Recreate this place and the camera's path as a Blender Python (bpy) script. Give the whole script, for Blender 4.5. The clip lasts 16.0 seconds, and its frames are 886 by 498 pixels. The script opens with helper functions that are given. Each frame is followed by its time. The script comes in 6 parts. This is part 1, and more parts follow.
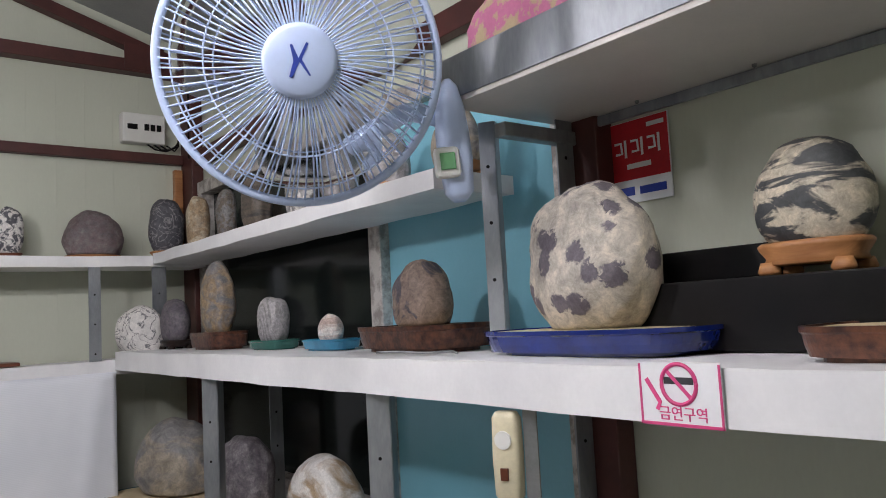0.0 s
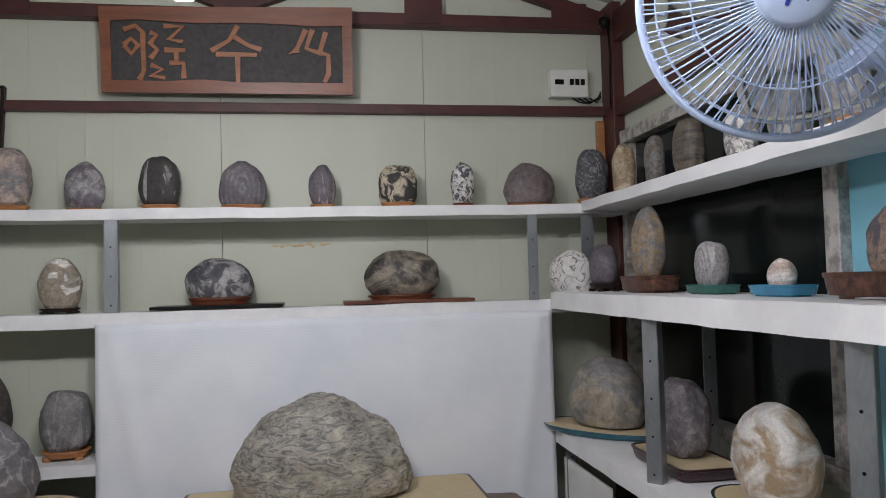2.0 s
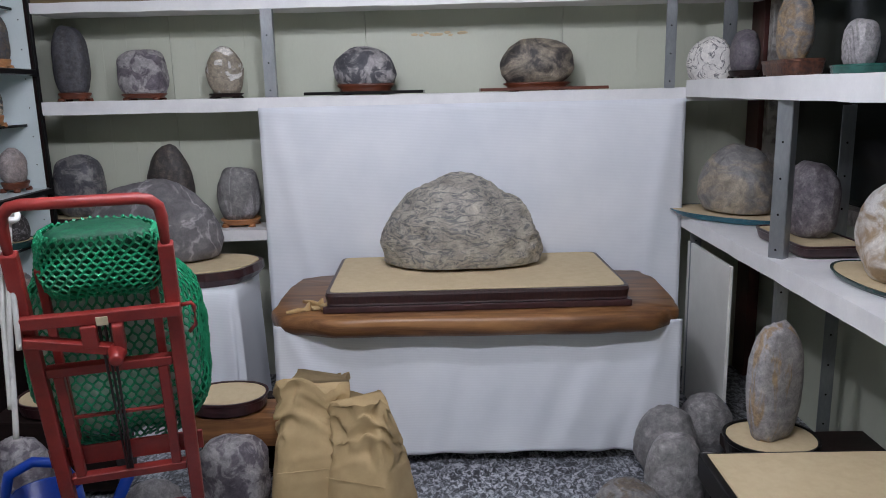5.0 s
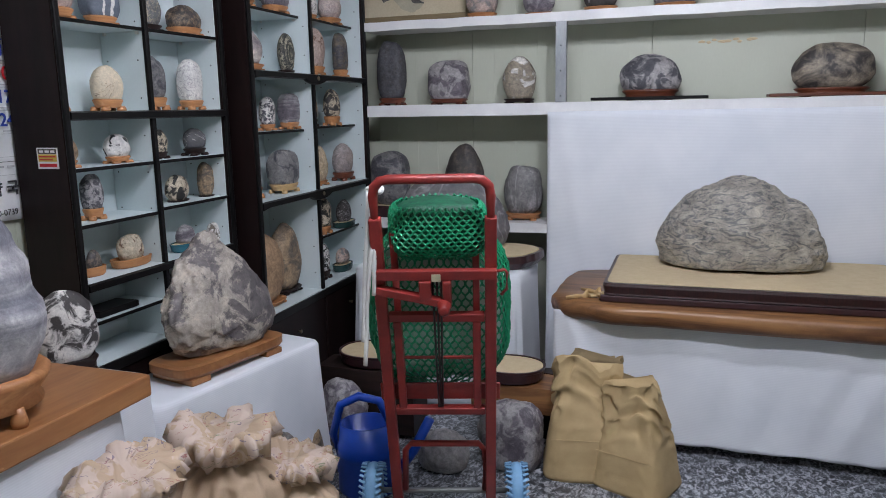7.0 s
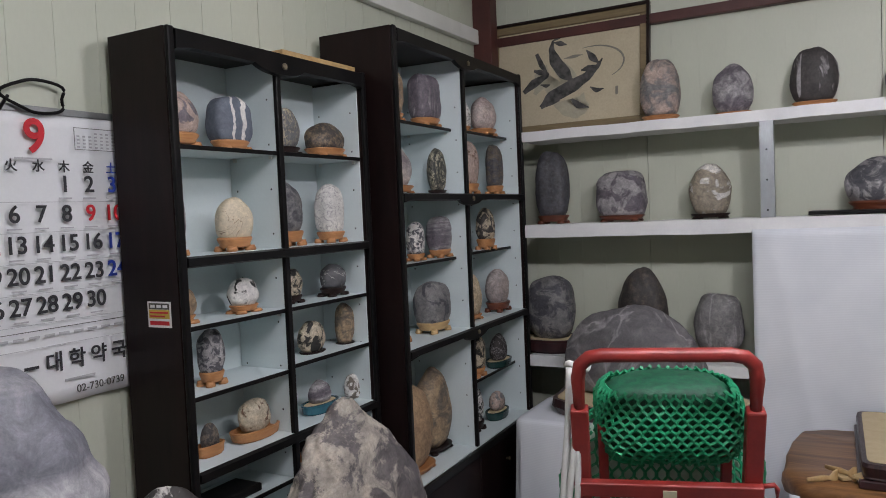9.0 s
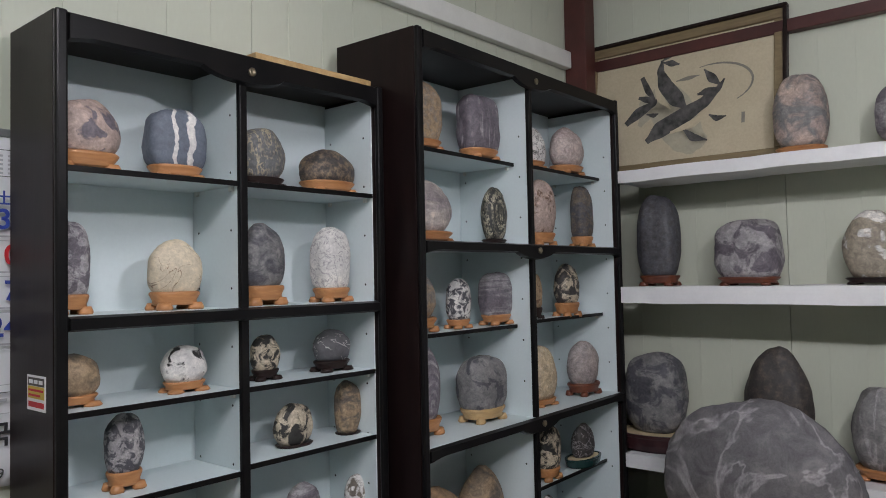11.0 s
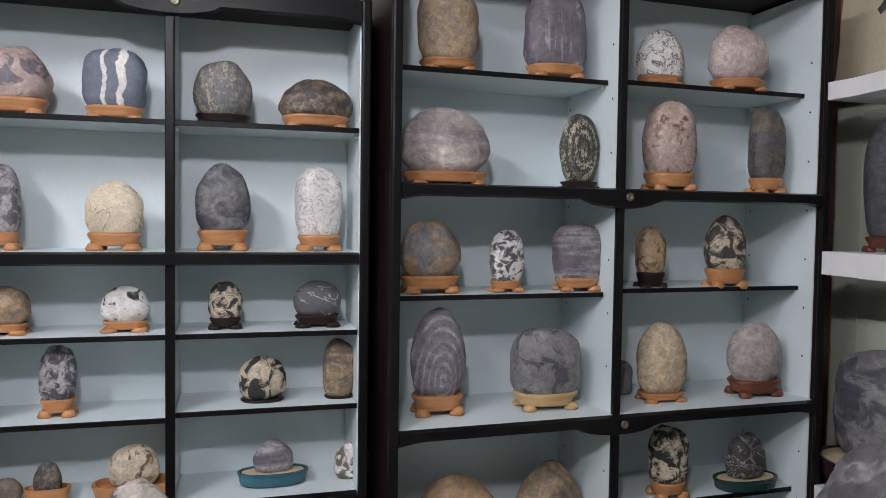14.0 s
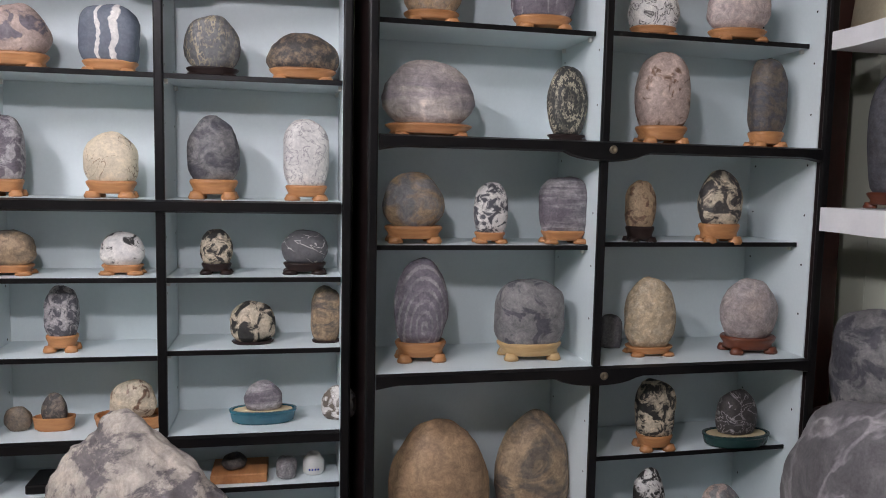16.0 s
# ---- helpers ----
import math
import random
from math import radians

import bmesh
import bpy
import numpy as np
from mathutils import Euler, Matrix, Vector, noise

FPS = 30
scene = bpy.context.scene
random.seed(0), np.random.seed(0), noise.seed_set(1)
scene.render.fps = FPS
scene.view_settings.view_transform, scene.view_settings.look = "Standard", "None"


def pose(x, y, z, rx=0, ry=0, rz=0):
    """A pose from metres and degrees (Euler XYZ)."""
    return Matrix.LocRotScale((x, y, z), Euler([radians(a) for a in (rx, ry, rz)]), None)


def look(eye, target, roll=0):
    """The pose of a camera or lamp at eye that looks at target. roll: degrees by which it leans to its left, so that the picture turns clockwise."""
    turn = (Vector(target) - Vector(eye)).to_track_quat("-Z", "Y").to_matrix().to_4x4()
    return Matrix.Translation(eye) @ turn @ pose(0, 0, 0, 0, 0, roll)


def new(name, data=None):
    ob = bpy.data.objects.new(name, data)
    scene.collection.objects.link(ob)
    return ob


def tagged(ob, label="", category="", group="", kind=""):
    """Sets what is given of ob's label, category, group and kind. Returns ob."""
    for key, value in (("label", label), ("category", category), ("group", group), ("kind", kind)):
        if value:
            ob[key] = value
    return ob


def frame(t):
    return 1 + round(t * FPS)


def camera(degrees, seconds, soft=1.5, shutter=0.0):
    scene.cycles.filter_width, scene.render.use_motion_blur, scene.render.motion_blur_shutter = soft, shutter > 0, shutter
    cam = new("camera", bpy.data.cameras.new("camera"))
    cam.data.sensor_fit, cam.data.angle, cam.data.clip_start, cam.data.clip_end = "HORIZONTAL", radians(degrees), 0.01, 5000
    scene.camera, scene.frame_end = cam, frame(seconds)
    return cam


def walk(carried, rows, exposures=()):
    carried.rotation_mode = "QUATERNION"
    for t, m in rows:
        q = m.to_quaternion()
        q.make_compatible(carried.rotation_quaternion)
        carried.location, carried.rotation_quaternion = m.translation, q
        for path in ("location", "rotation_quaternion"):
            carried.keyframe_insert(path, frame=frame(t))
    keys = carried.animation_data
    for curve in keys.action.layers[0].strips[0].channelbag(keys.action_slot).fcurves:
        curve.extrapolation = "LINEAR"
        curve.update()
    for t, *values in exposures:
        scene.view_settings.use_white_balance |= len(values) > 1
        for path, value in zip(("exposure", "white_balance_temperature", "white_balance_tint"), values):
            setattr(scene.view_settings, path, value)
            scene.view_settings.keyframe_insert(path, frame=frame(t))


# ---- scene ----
cam = camera(60.9, 16.0, soft=0.95)
PATH = [
    (0, (-0.057, -0.011, 1.55), (1.174, 1.556, 1.721), -3.1),
    (0.5, (-0.116, 0.009, 1.552), (0.884, 1.735, 1.697), -2.3),
    (1, (-0.161, 0.022, 1.547), (0.593, 1.871, 1.661), -1.7),
    (1.5, (-0.205, 0.008, 1.536), (0.322, 1.936, 1.626), -1.5),
    (2, (-0.218, 0.015, 1.533), (0.1, 1.988, 1.615), -1.5),
    (2.5, (-0.213, 0.003, 1.544), (-0.06, 1.996, 1.618), -1.6),
    (3, (-0.23, -0.018, 1.533), (-0.172, 1.981, 1.547), -1.4),
    (3.5, (-0.238, -0.01, 1.504), (-0.228, 1.987, 1.406), -1.2),
    (4, (-0.223, -0.02, 1.489), (-0.233, 1.967, 1.263), -1.3),
    (4.2, (-0.228, -0.038, 1.485), (-0.233, 1.944, 1.212), -1.3),
    (6.3, (-0.341, -0.43, 1.381), (-0.662, 1.484, 0.897), -1.6),
    (6.5, (-0.346, -0.451, 1.383), (-0.767, 1.45, 0.928), -1.6),
    (7, (-0.363, -0.467, 1.414), (-1.023, 1.384, 1.047), -1.1),
    (7.5, (-0.397, -0.34, 1.439), (-1.26, 1.442, 1.154), -0.7),
    (8, (-0.453, -0.177, 1.472), (-1.43, 1.556, 1.263), -0.6),
    (8.5, (-0.595, -0.061, 1.486), (-1.588, 1.67, 1.342), -1.5),
    (9, (-0.75, 0.031, 1.505), (-1.721, 1.777, 1.411), -2.5),
    (9.5, (-0.854, 0.12, 1.488), (-1.849, 1.854, 1.444), -2.5),
    (9.7, (-0.886, 0.184, 1.488), (-1.902, 1.906, 1.475), -2.7),
    (11.8, (-0.662, 1.097, 1.481), (-2.193, 2.383, 1.533), 0.5),
    (12, (-0.635, 1.179, 1.481), (-2.223, 2.393, 1.512), 0.6),
    (12.5, (-0.645, 1.381, 1.484), (-2.363, 2.405, 1.47), 0.8),
    (13, (-0.622, 1.55, 1.496), (-2.434, 2.394, 1.436), 0.7),
    (13.5, (-0.523, 1.722, 1.508), (-2.403, 2.399, 1.423), 0.6),
    (14, (-0.525, 1.821, 1.505), (-2.448, 2.367, 1.423), 0.8),
    (14.5, (-0.565, 1.874, 1.514), (-2.517, 2.296, 1.405), 1.4),
    (15, (-0.544, 1.925, 1.512), (-2.511, 2.252, 1.363), 1.7),
    (15.5, (-0.493, 1.972, 1.503), (-2.464, 2.253, 1.311), 1.5),
    (16, (-0.443, 1.999, 1.486), (-2.398, 2.379, 1.299), 1.2),
]
EXPOSURES = [(0, 0.0, 6500, 11), (1.5, -0.1, 6450, 9), (3.5, -0.1, 6250, 9), (4.2, 0.0, 6150, 11), (6.5, 0.2, 5950, 10), (7.5, 0.15, 6050, 10), (8.5, -0.1, 6300, 11), (9.7, -0.1, 6500, 11), (12, 0.3, 6250, 9), (14.5, 0.45, 6400, 13), (16, 0.5, 6450, 14)]
walk(cam, [(t, look(eye, target, roll)) for t, eye, target, roll in PATH], EXPOSURES)

# ---- light ----
world = bpy.data.worlds.new("night")
scene.world = world
world.use_nodes = True
world.node_tree.nodes["Background"].inputs[0].default_value = (0.05, 0.07, 0.1, 1)
world.node_tree.nodes["Background"].inputs[1].default_value = 0.1
BULB_POWER = 285.0
TUBE_POWER = 155.0
scene.view_settings.exposure = 0.0


# ---- materials ----
class Nodes:
    """A small wrapper to build node materials."""

    def __init__(self, name, rough=0.6, metal=0.0):
        self.m = bpy.data.materials.new(name)
        self.m.use_nodes = True
        self.t = self.m.node_tree
        self.b = self.t.nodes["Principled BSDF"]
        self.b.inputs["Roughness"].default_value = rough
        self.b.inputs["Metallic"].default_value = metal

    def add(self, kind, **values):
        n = self.t.nodes.new(kind)
        for k, v in values.items():
            if k in n.inputs:
                n.inputs[k].default_value = v
        return n

    def link(self, a, b):
        self.t.links.new(a, b)

    def coords(self, scale=(1, 1, 1), shift=(0, 0, 0), turn=(0, 0, 0)):
        c = self.add("ShaderNodeTexCoord")
        p = self.add("ShaderNodeMapping", Scale=scale, Location=shift, Rotation=turn)
        self.link(c.outputs["Object"], p.inputs["Vector"])
        return p.outputs["Vector"]

    def noise(self, vec, scale, detail=4.0, rough=0.55, distort=0.0):
        n = self.add("ShaderNodeTexNoise", Scale=scale, Detail=detail, Roughness=rough, Distortion=distort)
        self.link(vec, n.inputs["Vector"])
        return n.outputs["Fac"]

    def ramp(self, fac, stops):
        r = self.add("ShaderNodeValToRGB")
        e = r.color_ramp.elements
        while len(e) < len(stops):
            e.new(0.5)
        for el, (p, c) in zip(e, stops):
            el.position = p
            el.color = (c, c, c, 1) if isinstance(c, (int, float)) else (*c, 1)
        self.link(fac, r.inputs["Fac"])
        return r.outputs["Color"]

    def mix(self, fac, a, b, mode="MIX"):
        n = self.add("ShaderNodeMix")
        n.data_type, n.blend_type = "RGBA", mode
        for src, k in ((fac, 0), (a, 6), (b, 7)):
            if isinstance(src, (int, float)):
                n.inputs[k].default_value = src
            elif isinstance(src, tuple):
                n.inputs[k].default_value = (*src, 1)
            else:
                self.link(src, n.inputs[k])
        return n.outputs[2]

    def bump(self, height, strength=0.3, distance=0.002):
        n = self.add("ShaderNodeBump", Strength=strength, Distance=distance)
        self.link(height, n.inputs["Height"])
        self.link(n.outputs["Normal"], self.b.inputs["Normal"])

    def colour(self, c):
        if isinstance(c, tuple):
            self.b.inputs["Base Color"].default_value = (*c, 1)
        else:
            self.link(c, self.b.inputs["Base Color"])
        return self.m


def worn(name, a, b, scale=6.0, rough=0.6, metal=0.0, stretch=(1, 1, 1), grain=120.0, bump=0.15, low=0.35, high=0.65, speck=0.2):
    """Two tones of one surface, blotched at one scale and grained at a finer one."""
    n = Nodes(name, rough, metal)
    v = n.coords(stretch)
    fac = n.ramp(n.noise(v, scale, 5, 0.6), ((low, 0.0), (high, 1.0)))
    fine = n.noise(v, grain, 3, 0.6)
    base = n.mix(fac, a, b)
    n.bump(fine, bump, 0.0015)
    return n.colour(n.mix(speck, base, n.ramp(fine, ((0.3, 0.45), (0.7, 1.0))), "MULTIPLY"))


def wood(name, a, b, scale=18.0, rough=0.45, along=(0.12, 1, 1)):
    n = Nodes(name, rough)
    v = n.coords(along)
    g = n.noise(v, scale, 6, 0.65, 1.2)
    f = n.noise(v, scale * 7, 3, 0.6)
    c = n.mix(n.ramp(g, ((0.35, 0.0), (0.62, 1.0))), a, b)
    n.bump(f, 0.12, 0.001)
    return n.colour(n.mix(0.3, c, n.ramp(f, ((0.3, 0.4), (0.7, 1.0))), "MULTIPLY"))


PINK, PINKB, PURPLE, LPURPLE = (0.47, 0.37, 0.33), (0.40, 0.30, 0.25), (0.155, 0.138, 0.165), (0.225, 0.205, 0.245)
BLUE, BLUEL, SLATE, GREY = (0.14, 0.165, 0.21), (0.24, 0.255, 0.31), (0.085, 0.087, 0.103), (0.215, 0.213, 0.218)
LGREY, DARK, BLACK, WHITE = (0.37, 0.36, 0.375), (0.055, 0.05, 0.05), (0.028, 0.028, 0.026), (0.74, 0.73, 0.71)
WHITEB, CREAM, BEIGE, TAN = (0.58, 0.54, 0.47), (0.58, 0.51, 0.39), (0.33, 0.29, 0.23), (0.37, 0.27, 0.17)
BROWN, BROWNGREY, OCHRE, MAROON = (0.17, 0.10, 0.065), (0.15, 0.125, 0.10), (0.36, 0.27, 0.17), (0.16, 0.12, 0.125)


def stone_material(style, a, b, size, seed):
    n = Nodes("stone_" + style, 0.62)
    k = 1.0 / max(size, 0.05)
    shift = (seed * 3.17 % 40, seed * 7.31 % 40, seed * 1.73 % 40)
    v = n.coords((1, 1, 1), shift)
    lean = 0.35 * math.sin(seed * 2.1)
    if style == "mottle":
        fac = n.ramp(n.noise(v, 3.2 * k, 5, 0.62, 0.9), ((0.46, 0.0), (0.54, 1.0)))
    elif style == "spots":
        fac = n.ramp(n.noise(v, 2.8 * k, 4, 0.55, 0.7), ((0.55, 0.0), (0.60, 1.0)))
    elif style == "flower":
        w = n.add("ShaderNodeTexVoronoi", Scale=4.6 * k, Randomness=0.95)
        bent = n.mix(0.03, v, n.noise(v, 60, 3, 0.7, 1.0), "ADD")
        n.link(bent, w.inputs["Vector"])
        broken = n.noise(v, 55, 3, 0.6)
        m = n.mix(0.35, w.outputs["Distance"], broken, "ADD")
        fac = n.ramp(m, ((0.49, 1.0), (0.56, 0.0)))
    elif style == "streak":
        fac = n.ramp(n.noise(n.coords((1, 1, 0.16), shift, (lean, lean * 0.6, 0)), 4.5 * k, 4, 0.6, 0.6), ((0.55, 0.0), (0.62, 1.0)))
    elif style == "bands":
        fac = n.ramp(n.noise(n.coords((0.12, 0.12, 1), shift, (lean * 0.4, lean * 0.5, 0)), 4.5 * k, 5, 0.65, 0.5), ((0.44, 0.0), (0.60, 1.0)))
    elif style == "wavy":
        fac = n.ramp(n.noise(n.coords((0.30, 0.30, 1), shift, (0.1, 0.25, 0)), 3.4 * k, 4, 0.6, 1.6), ((0.46, 0.0), (0.52, 1.0)))
    elif style == "strata":
        fac = n.ramp(n.noise(n.coords((0.06, 0.06, 1), shift, (0.05, 0.12, 0)), 4.6 * k, 4, 0.6, 0.2), ((0.44, 0.0), (0.56, 1.0)))
    elif style == "rings":
        w = n.add("ShaderNodeTexWave", Scale=1.7 * k, Distortion=9.0, Detail=2.0)
        w.inputs["Detail Scale"].default_value = 0.9
        w.wave_type, w.rings_direction = "RINGS", "SPHERICAL"
        n.link(n.coords((0.8, 0.8, 1), (0.12 * size, 0.2 * size, -0.55 * size)), w.inputs["Vector"])
        fac = n.mix(0.8, n.ramp(w.outputs["Fac"], ((0.55, 0.0), (0.85, 1.0))), n.ramp(n.noise(v, 3.5 * k, 4, 0.6), ((0.38, 0.1), (0.58, 1.0))), "MULTIPLY")
    elif style == "twin":
        x = n.add("ShaderNodeSeparateXYZ")
        n.link(n.mix(0.30 * size, n.coords(), n.noise(v, 2.2 * k, 3, 0.6), "ADD"), x.inputs["Vector"])
        near = []
        for at, half in ((-0.10, 0.035), (0.16, 0.055)):
            gap = n.add("ShaderNodeMath")
            gap.operation = "SUBTRACT"
            n.link(x.outputs["X"], gap.inputs[0])
            gap.inputs[1].default_value = (at + 0.15) * size
            far = n.add("ShaderNodeMath")
            far.operation = "ABSOLUTE"
            n.link(gap.outputs[0], far.inputs[0])
            wide = n.add("ShaderNodeMath")
            wide.operation = "DIVIDE"
            n.link(far.outputs[0], wide.inputs[0])
            wide.inputs[1].default_value = half * size * 2
            near.append(n.ramp(wide.outputs[0], ((0.42, 1.0), (0.55, 0.0))))
        fac = n.mix(1.0, near[0], near[1], "ADD")
    elif style in ("oval", "arcs"):
        w = n.add("ShaderNodeTexWave", Scale=(1.9 if style == "oval" else 2.6) * k, Distortion=6.5 if style == "oval" else 1.4, Detail=3.0)
        w.inputs["Detail Scale"].default_value = 1.2 * k
        w.wave_type, w.rings_direction = "RINGS", "Y"
        n.link(n.coords((1.25, 1, 0.62), (0, 0, -0.5 * size if style == "oval" else -0.22 * size)), w.inputs["Vector"])
        fac = n.mix(0.75, n.ramp(w.outputs["Fac"], ((0.62, 0.0), (0.82, 1.0))), n.ramp(n.noise(v, 2.6 * k, 4, 0.6), ((0.42, 0.05), (0.56, 1.0))), "MULTIPLY")
    elif style == "line":
        fac = n.ramp(n.noise(v, 1.5 * k, 3, 0.5, 1.6), ((0.488, 0.0), (0.498, 0.9), (0.503, 0.9), (0.513, 0.0)))
        fac = n.mix(1.0, fac, n.ramp(n.noise(v, 1.7 * k, 2, 0.5), ((0.47, 0.0), (0.52, 1.0))), "MULTIPLY")
    elif style == "crack":
        fac = n.ramp(n.noise(v, (3.0 if size < 0.3 else 1.7) * k, 4, 0.55, 1.4), ((0.47, 0.0), (0.495, 0.9), (0.505, 0.9), (0.53, 0.0)))
    elif style == "veil":
        fac = n.ramp(n.noise(n.coords((1, 1, 1.3), shift, (lean, 0.5, 0)), 1.9 * k, 5, 0.6, 1.3), ((0.42, 0.0), (0.58, 1.0)))
    elif style == "bark":
        fac = n.ramp(n.noise(n.coords((0.55, 0.8, 1.5), shift, (0, 0.4, 0)), 22, 6, 0.66, 2.6), ((0.40, 1.0), (0.53, 0.0)))
    elif style == "crust":
        fac = n.ramp(n.noise(v, 2.6 * k, 8, 0.7, 0.8), ((0.47, 0.0), (0.52, 1.0)))
    elif style == "fleck":
        fac = n.ramp(n.noise(v, 7.5 * k, 5, 0.7), ((0.45, 0.0), (0.68, 0.8)))
    else:
        fac = n.ramp(n.noise(v, 3 * k, 4), ((0.4, 0.0), (0.7, 0.4)))
    fine = n.noise(v, 160, 4, 0.7)
    broad = n.noise(v, 1.3 * k, 3, 0.5)
    c = n.mix(fac, a, b)
    c = n.mix(0.55, c, n.ramp(broad, ((0.3, (0.62, 0.6, 0.6)), (0.7, (1.15, 1.12, 1.06)))), "MULTIPLY")
    mid = n.noise(v, 8.5 * k, 8, 0.74, 0.5)
    c = n.mix(0.30 if style in ("line", "twin") or min(a) > 0.5 else 0.7, c, n.ramp(mid, ((0.34, (0.42, 0.41, 0.42)), (0.52, (1.0, 0.99, 0.98)), (0.66, (1.6, 1.55, 1.48)))), "MULTIPLY")
    c = n.mix(0.45, c, n.ramp(fine, ((0.28, 0.5), (0.7, 1.1))), "MULTIPLY")
    n.bump(n.mix(0.4, n.mix(0.5, fine, mid), fac), 0.6 if style in ("bark", "crust", "fleck", "flower") else 0.3, 0.003)
    return n.colour(c)


WOOD = wood("stand_wood", (0.50, 0.24, 0.095), (0.34, 0.14, 0.05))
WOOD_LIGHT = wood("pale_wood", (0.56, 0.39, 0.19), (0.46, 0.29, 0.12))
WOOD_RED = wood("red_wood", (0.16, 0.048, 0.022), (0.10, 0.028, 0.014), rough=0.35)
WOOD_DARK = wood("black_wood", (0.028, 0.017, 0.015), (0.014, 0.01, 0.009), rough=0.35)
WOOD_TABLE = wood("table_wood", (0.31, 0.15, 0.055), (0.11, 0.045, 0.018), 12.0, 0.4)
WOOD_PLANK = wood("plank_wood", (0.36, 0.17, 0.065), (0.27, 0.11, 0.04), 10.0, 0.4, (1, 0.12, 1))
CABINET_DARK = wood("cabinet_veneer", (0.014, 0.007, 0.0065), (0.008, 0.0045, 0.0045), 12, 0.38, (1, 1, 0.1))
CABINET_IN = worn("cabinet_lining", (0.66, 0.73, 0.74), (0.62, 0.70, 0.71), 3, 0.5, bump=0.02, speck=0.06)
BLACK_EDGE = worn("black_edge", (0.005, 0.005, 0.0055), (0.009, 0.008, 0.008), 8, 0.35, bump=0.03)
PANEL = worn("wall_panel", (0.54, 0.56, 0.465), (0.50, 0.525, 0.43), 1.6, 0.5, stretch=(1, 1, 0.3), bump=0.05, speck=0.06)
WHITE_SHELF = worn("shelf_wrap", (0.80, 0.80, 0.80), (0.70, 0.70, 0.71), 5, 0.5, bump=0.1, speck=0.06)
STEEL_RED = worn("red_oxide_steel", (0.085, 0.022, 0.018), (0.055, 0.015, 0.013), 7, 0.5, bump=0.1)
GALV = worn("galvanised_steel", (0.40, 0.42, 0.44), (0.26, 0.28, 0.30), 14, 0.42, 0.8, (1, 1, 0.3), bump=0.06)
CEIL = worn("roof_sheet", (0.34, 0.35, 0.34), (0.28, 0.29, 0.28), 2, 0.5)
GLASS_NIGHT = worn("night_glass", (0.006, 0.009, 0.009), (0.012, 0.016, 0.015), 3, 0.12, bump=0.0)
BLUE_FILM = worn("blue_panel", (0.22, 0.50, 0.61), (0.19, 0.46, 0.57), 3, 0.35, bump=0.03, speck=0.06)
FRAME_ALU = worn("aged_aluminium", (0.58, 0.55, 0.52), (0.30, 0.27, 0.25), 22, 0.5, 0.3, low=0.45, high=0.6)
TEAL = worn("teal_glaze", (0.025, 0.13, 0.17), (0.02, 0.09, 0.13), 12, 0.2)
GREEN_GLAZE = worn("green_glaze", (0.03, 0.14, 0.11), (0.02, 0.09, 0.075), 12, 0.22)
BLUE_GLAZE = worn("blue_glaze", (0.03, 0.23, 0.37), (0.02, 0.16, 0.28), 12, 0.18)
COBALT = worn("cobalt_glaze", (0.008, 0.025, 0.20), (0.006, 0.015, 0.11), 12, 0.1)
COPPER = worn("copper_lustre_glaze", (0.17, 0.07, 0.04), (0.05, 0.025, 0.022), 60, 0.28, 0.35, bump=0.5)
GREEN_DARK = worn("dark_green_glaze", (0.02, 0.055, 0.05), (0.015, 0.04, 0.04), 12, 0.25)
SAND = worn("fine_sand", (0.60, 0.49, 0.31), (0.55, 0.44, 0.27), 30, 0.9, grain=700, bump=0.3)
BROWN_TRAY = worn("brown_tray", (0.05, 0.018, 0.02), (0.028, 0.012, 0.014), 30, 0.3, bump=0.3)
RIBBED_BINDING = worn("ribbed_binding", (0.045, 0.017, 0.017), (0.018, 0.010, 0.011), 60, 0.35, stretch=(2.2, 2.2, 0.25), grain=160, bump=0.6)
RED_PAINT = worn("red_cart_paint", (0.30, 0.028, 0.022), (0.20, 0.02, 0.018), 9, 0.4, bump=0.12)
NET = worn("green_net", (0.01, 0.30, 0.13), (0.01, 0.22, 0.095), 12, 0.5)
CRATE = worn("pale_sack", (0.74, 0.80, 0.74), (0.42, 0.60, 0.48), 6, 0.6, bump=0.3)
NET_DARK = worn("crumpled_net", (0.008, 0.12, 0.055), (0.004, 0.05, 0.026), 60, 0.6, grain=300, bump=0.8)
SACK = worn("tan_sack", (0.50, 0.37, 0.19), (0.43, 0.31, 0.15), 9, 0.75, grain=350, bump=0.35)
def printed_sack():
    n = Nodes("printed_sack", 0.75)
    v = n.coords()
    patch = n.ramp(n.noise(v, 16, 3, 0.5, 0.8), ((0.47, 0.0), (0.52, 1.0)))
    base = n.mix(patch, (0.48, 0.36, 0.25), (0.57, 0.46, 0.39))
    lines = n.ramp(n.noise(n.coords((1, 1, 3.0), (4, 1, 2), (0.5, 0.3, 0)), 15, 2, 0.5, 1.5), ((0.60, 0.0), (0.615, 0.9), (0.635, 0.0)))
    tone = n.ramp(n.noise(v, 7, 2), ((0.44, (0.05, 0.05, 0.16)), (0.50, (0.34, 0.06, 0.06)), (0.58, (0.05, 0.22, 0.08))))
    n.bump(n.noise(v, 350, 3), 0.3, 0.0015)
    return n.colour(n.mix(lines, base, tone))


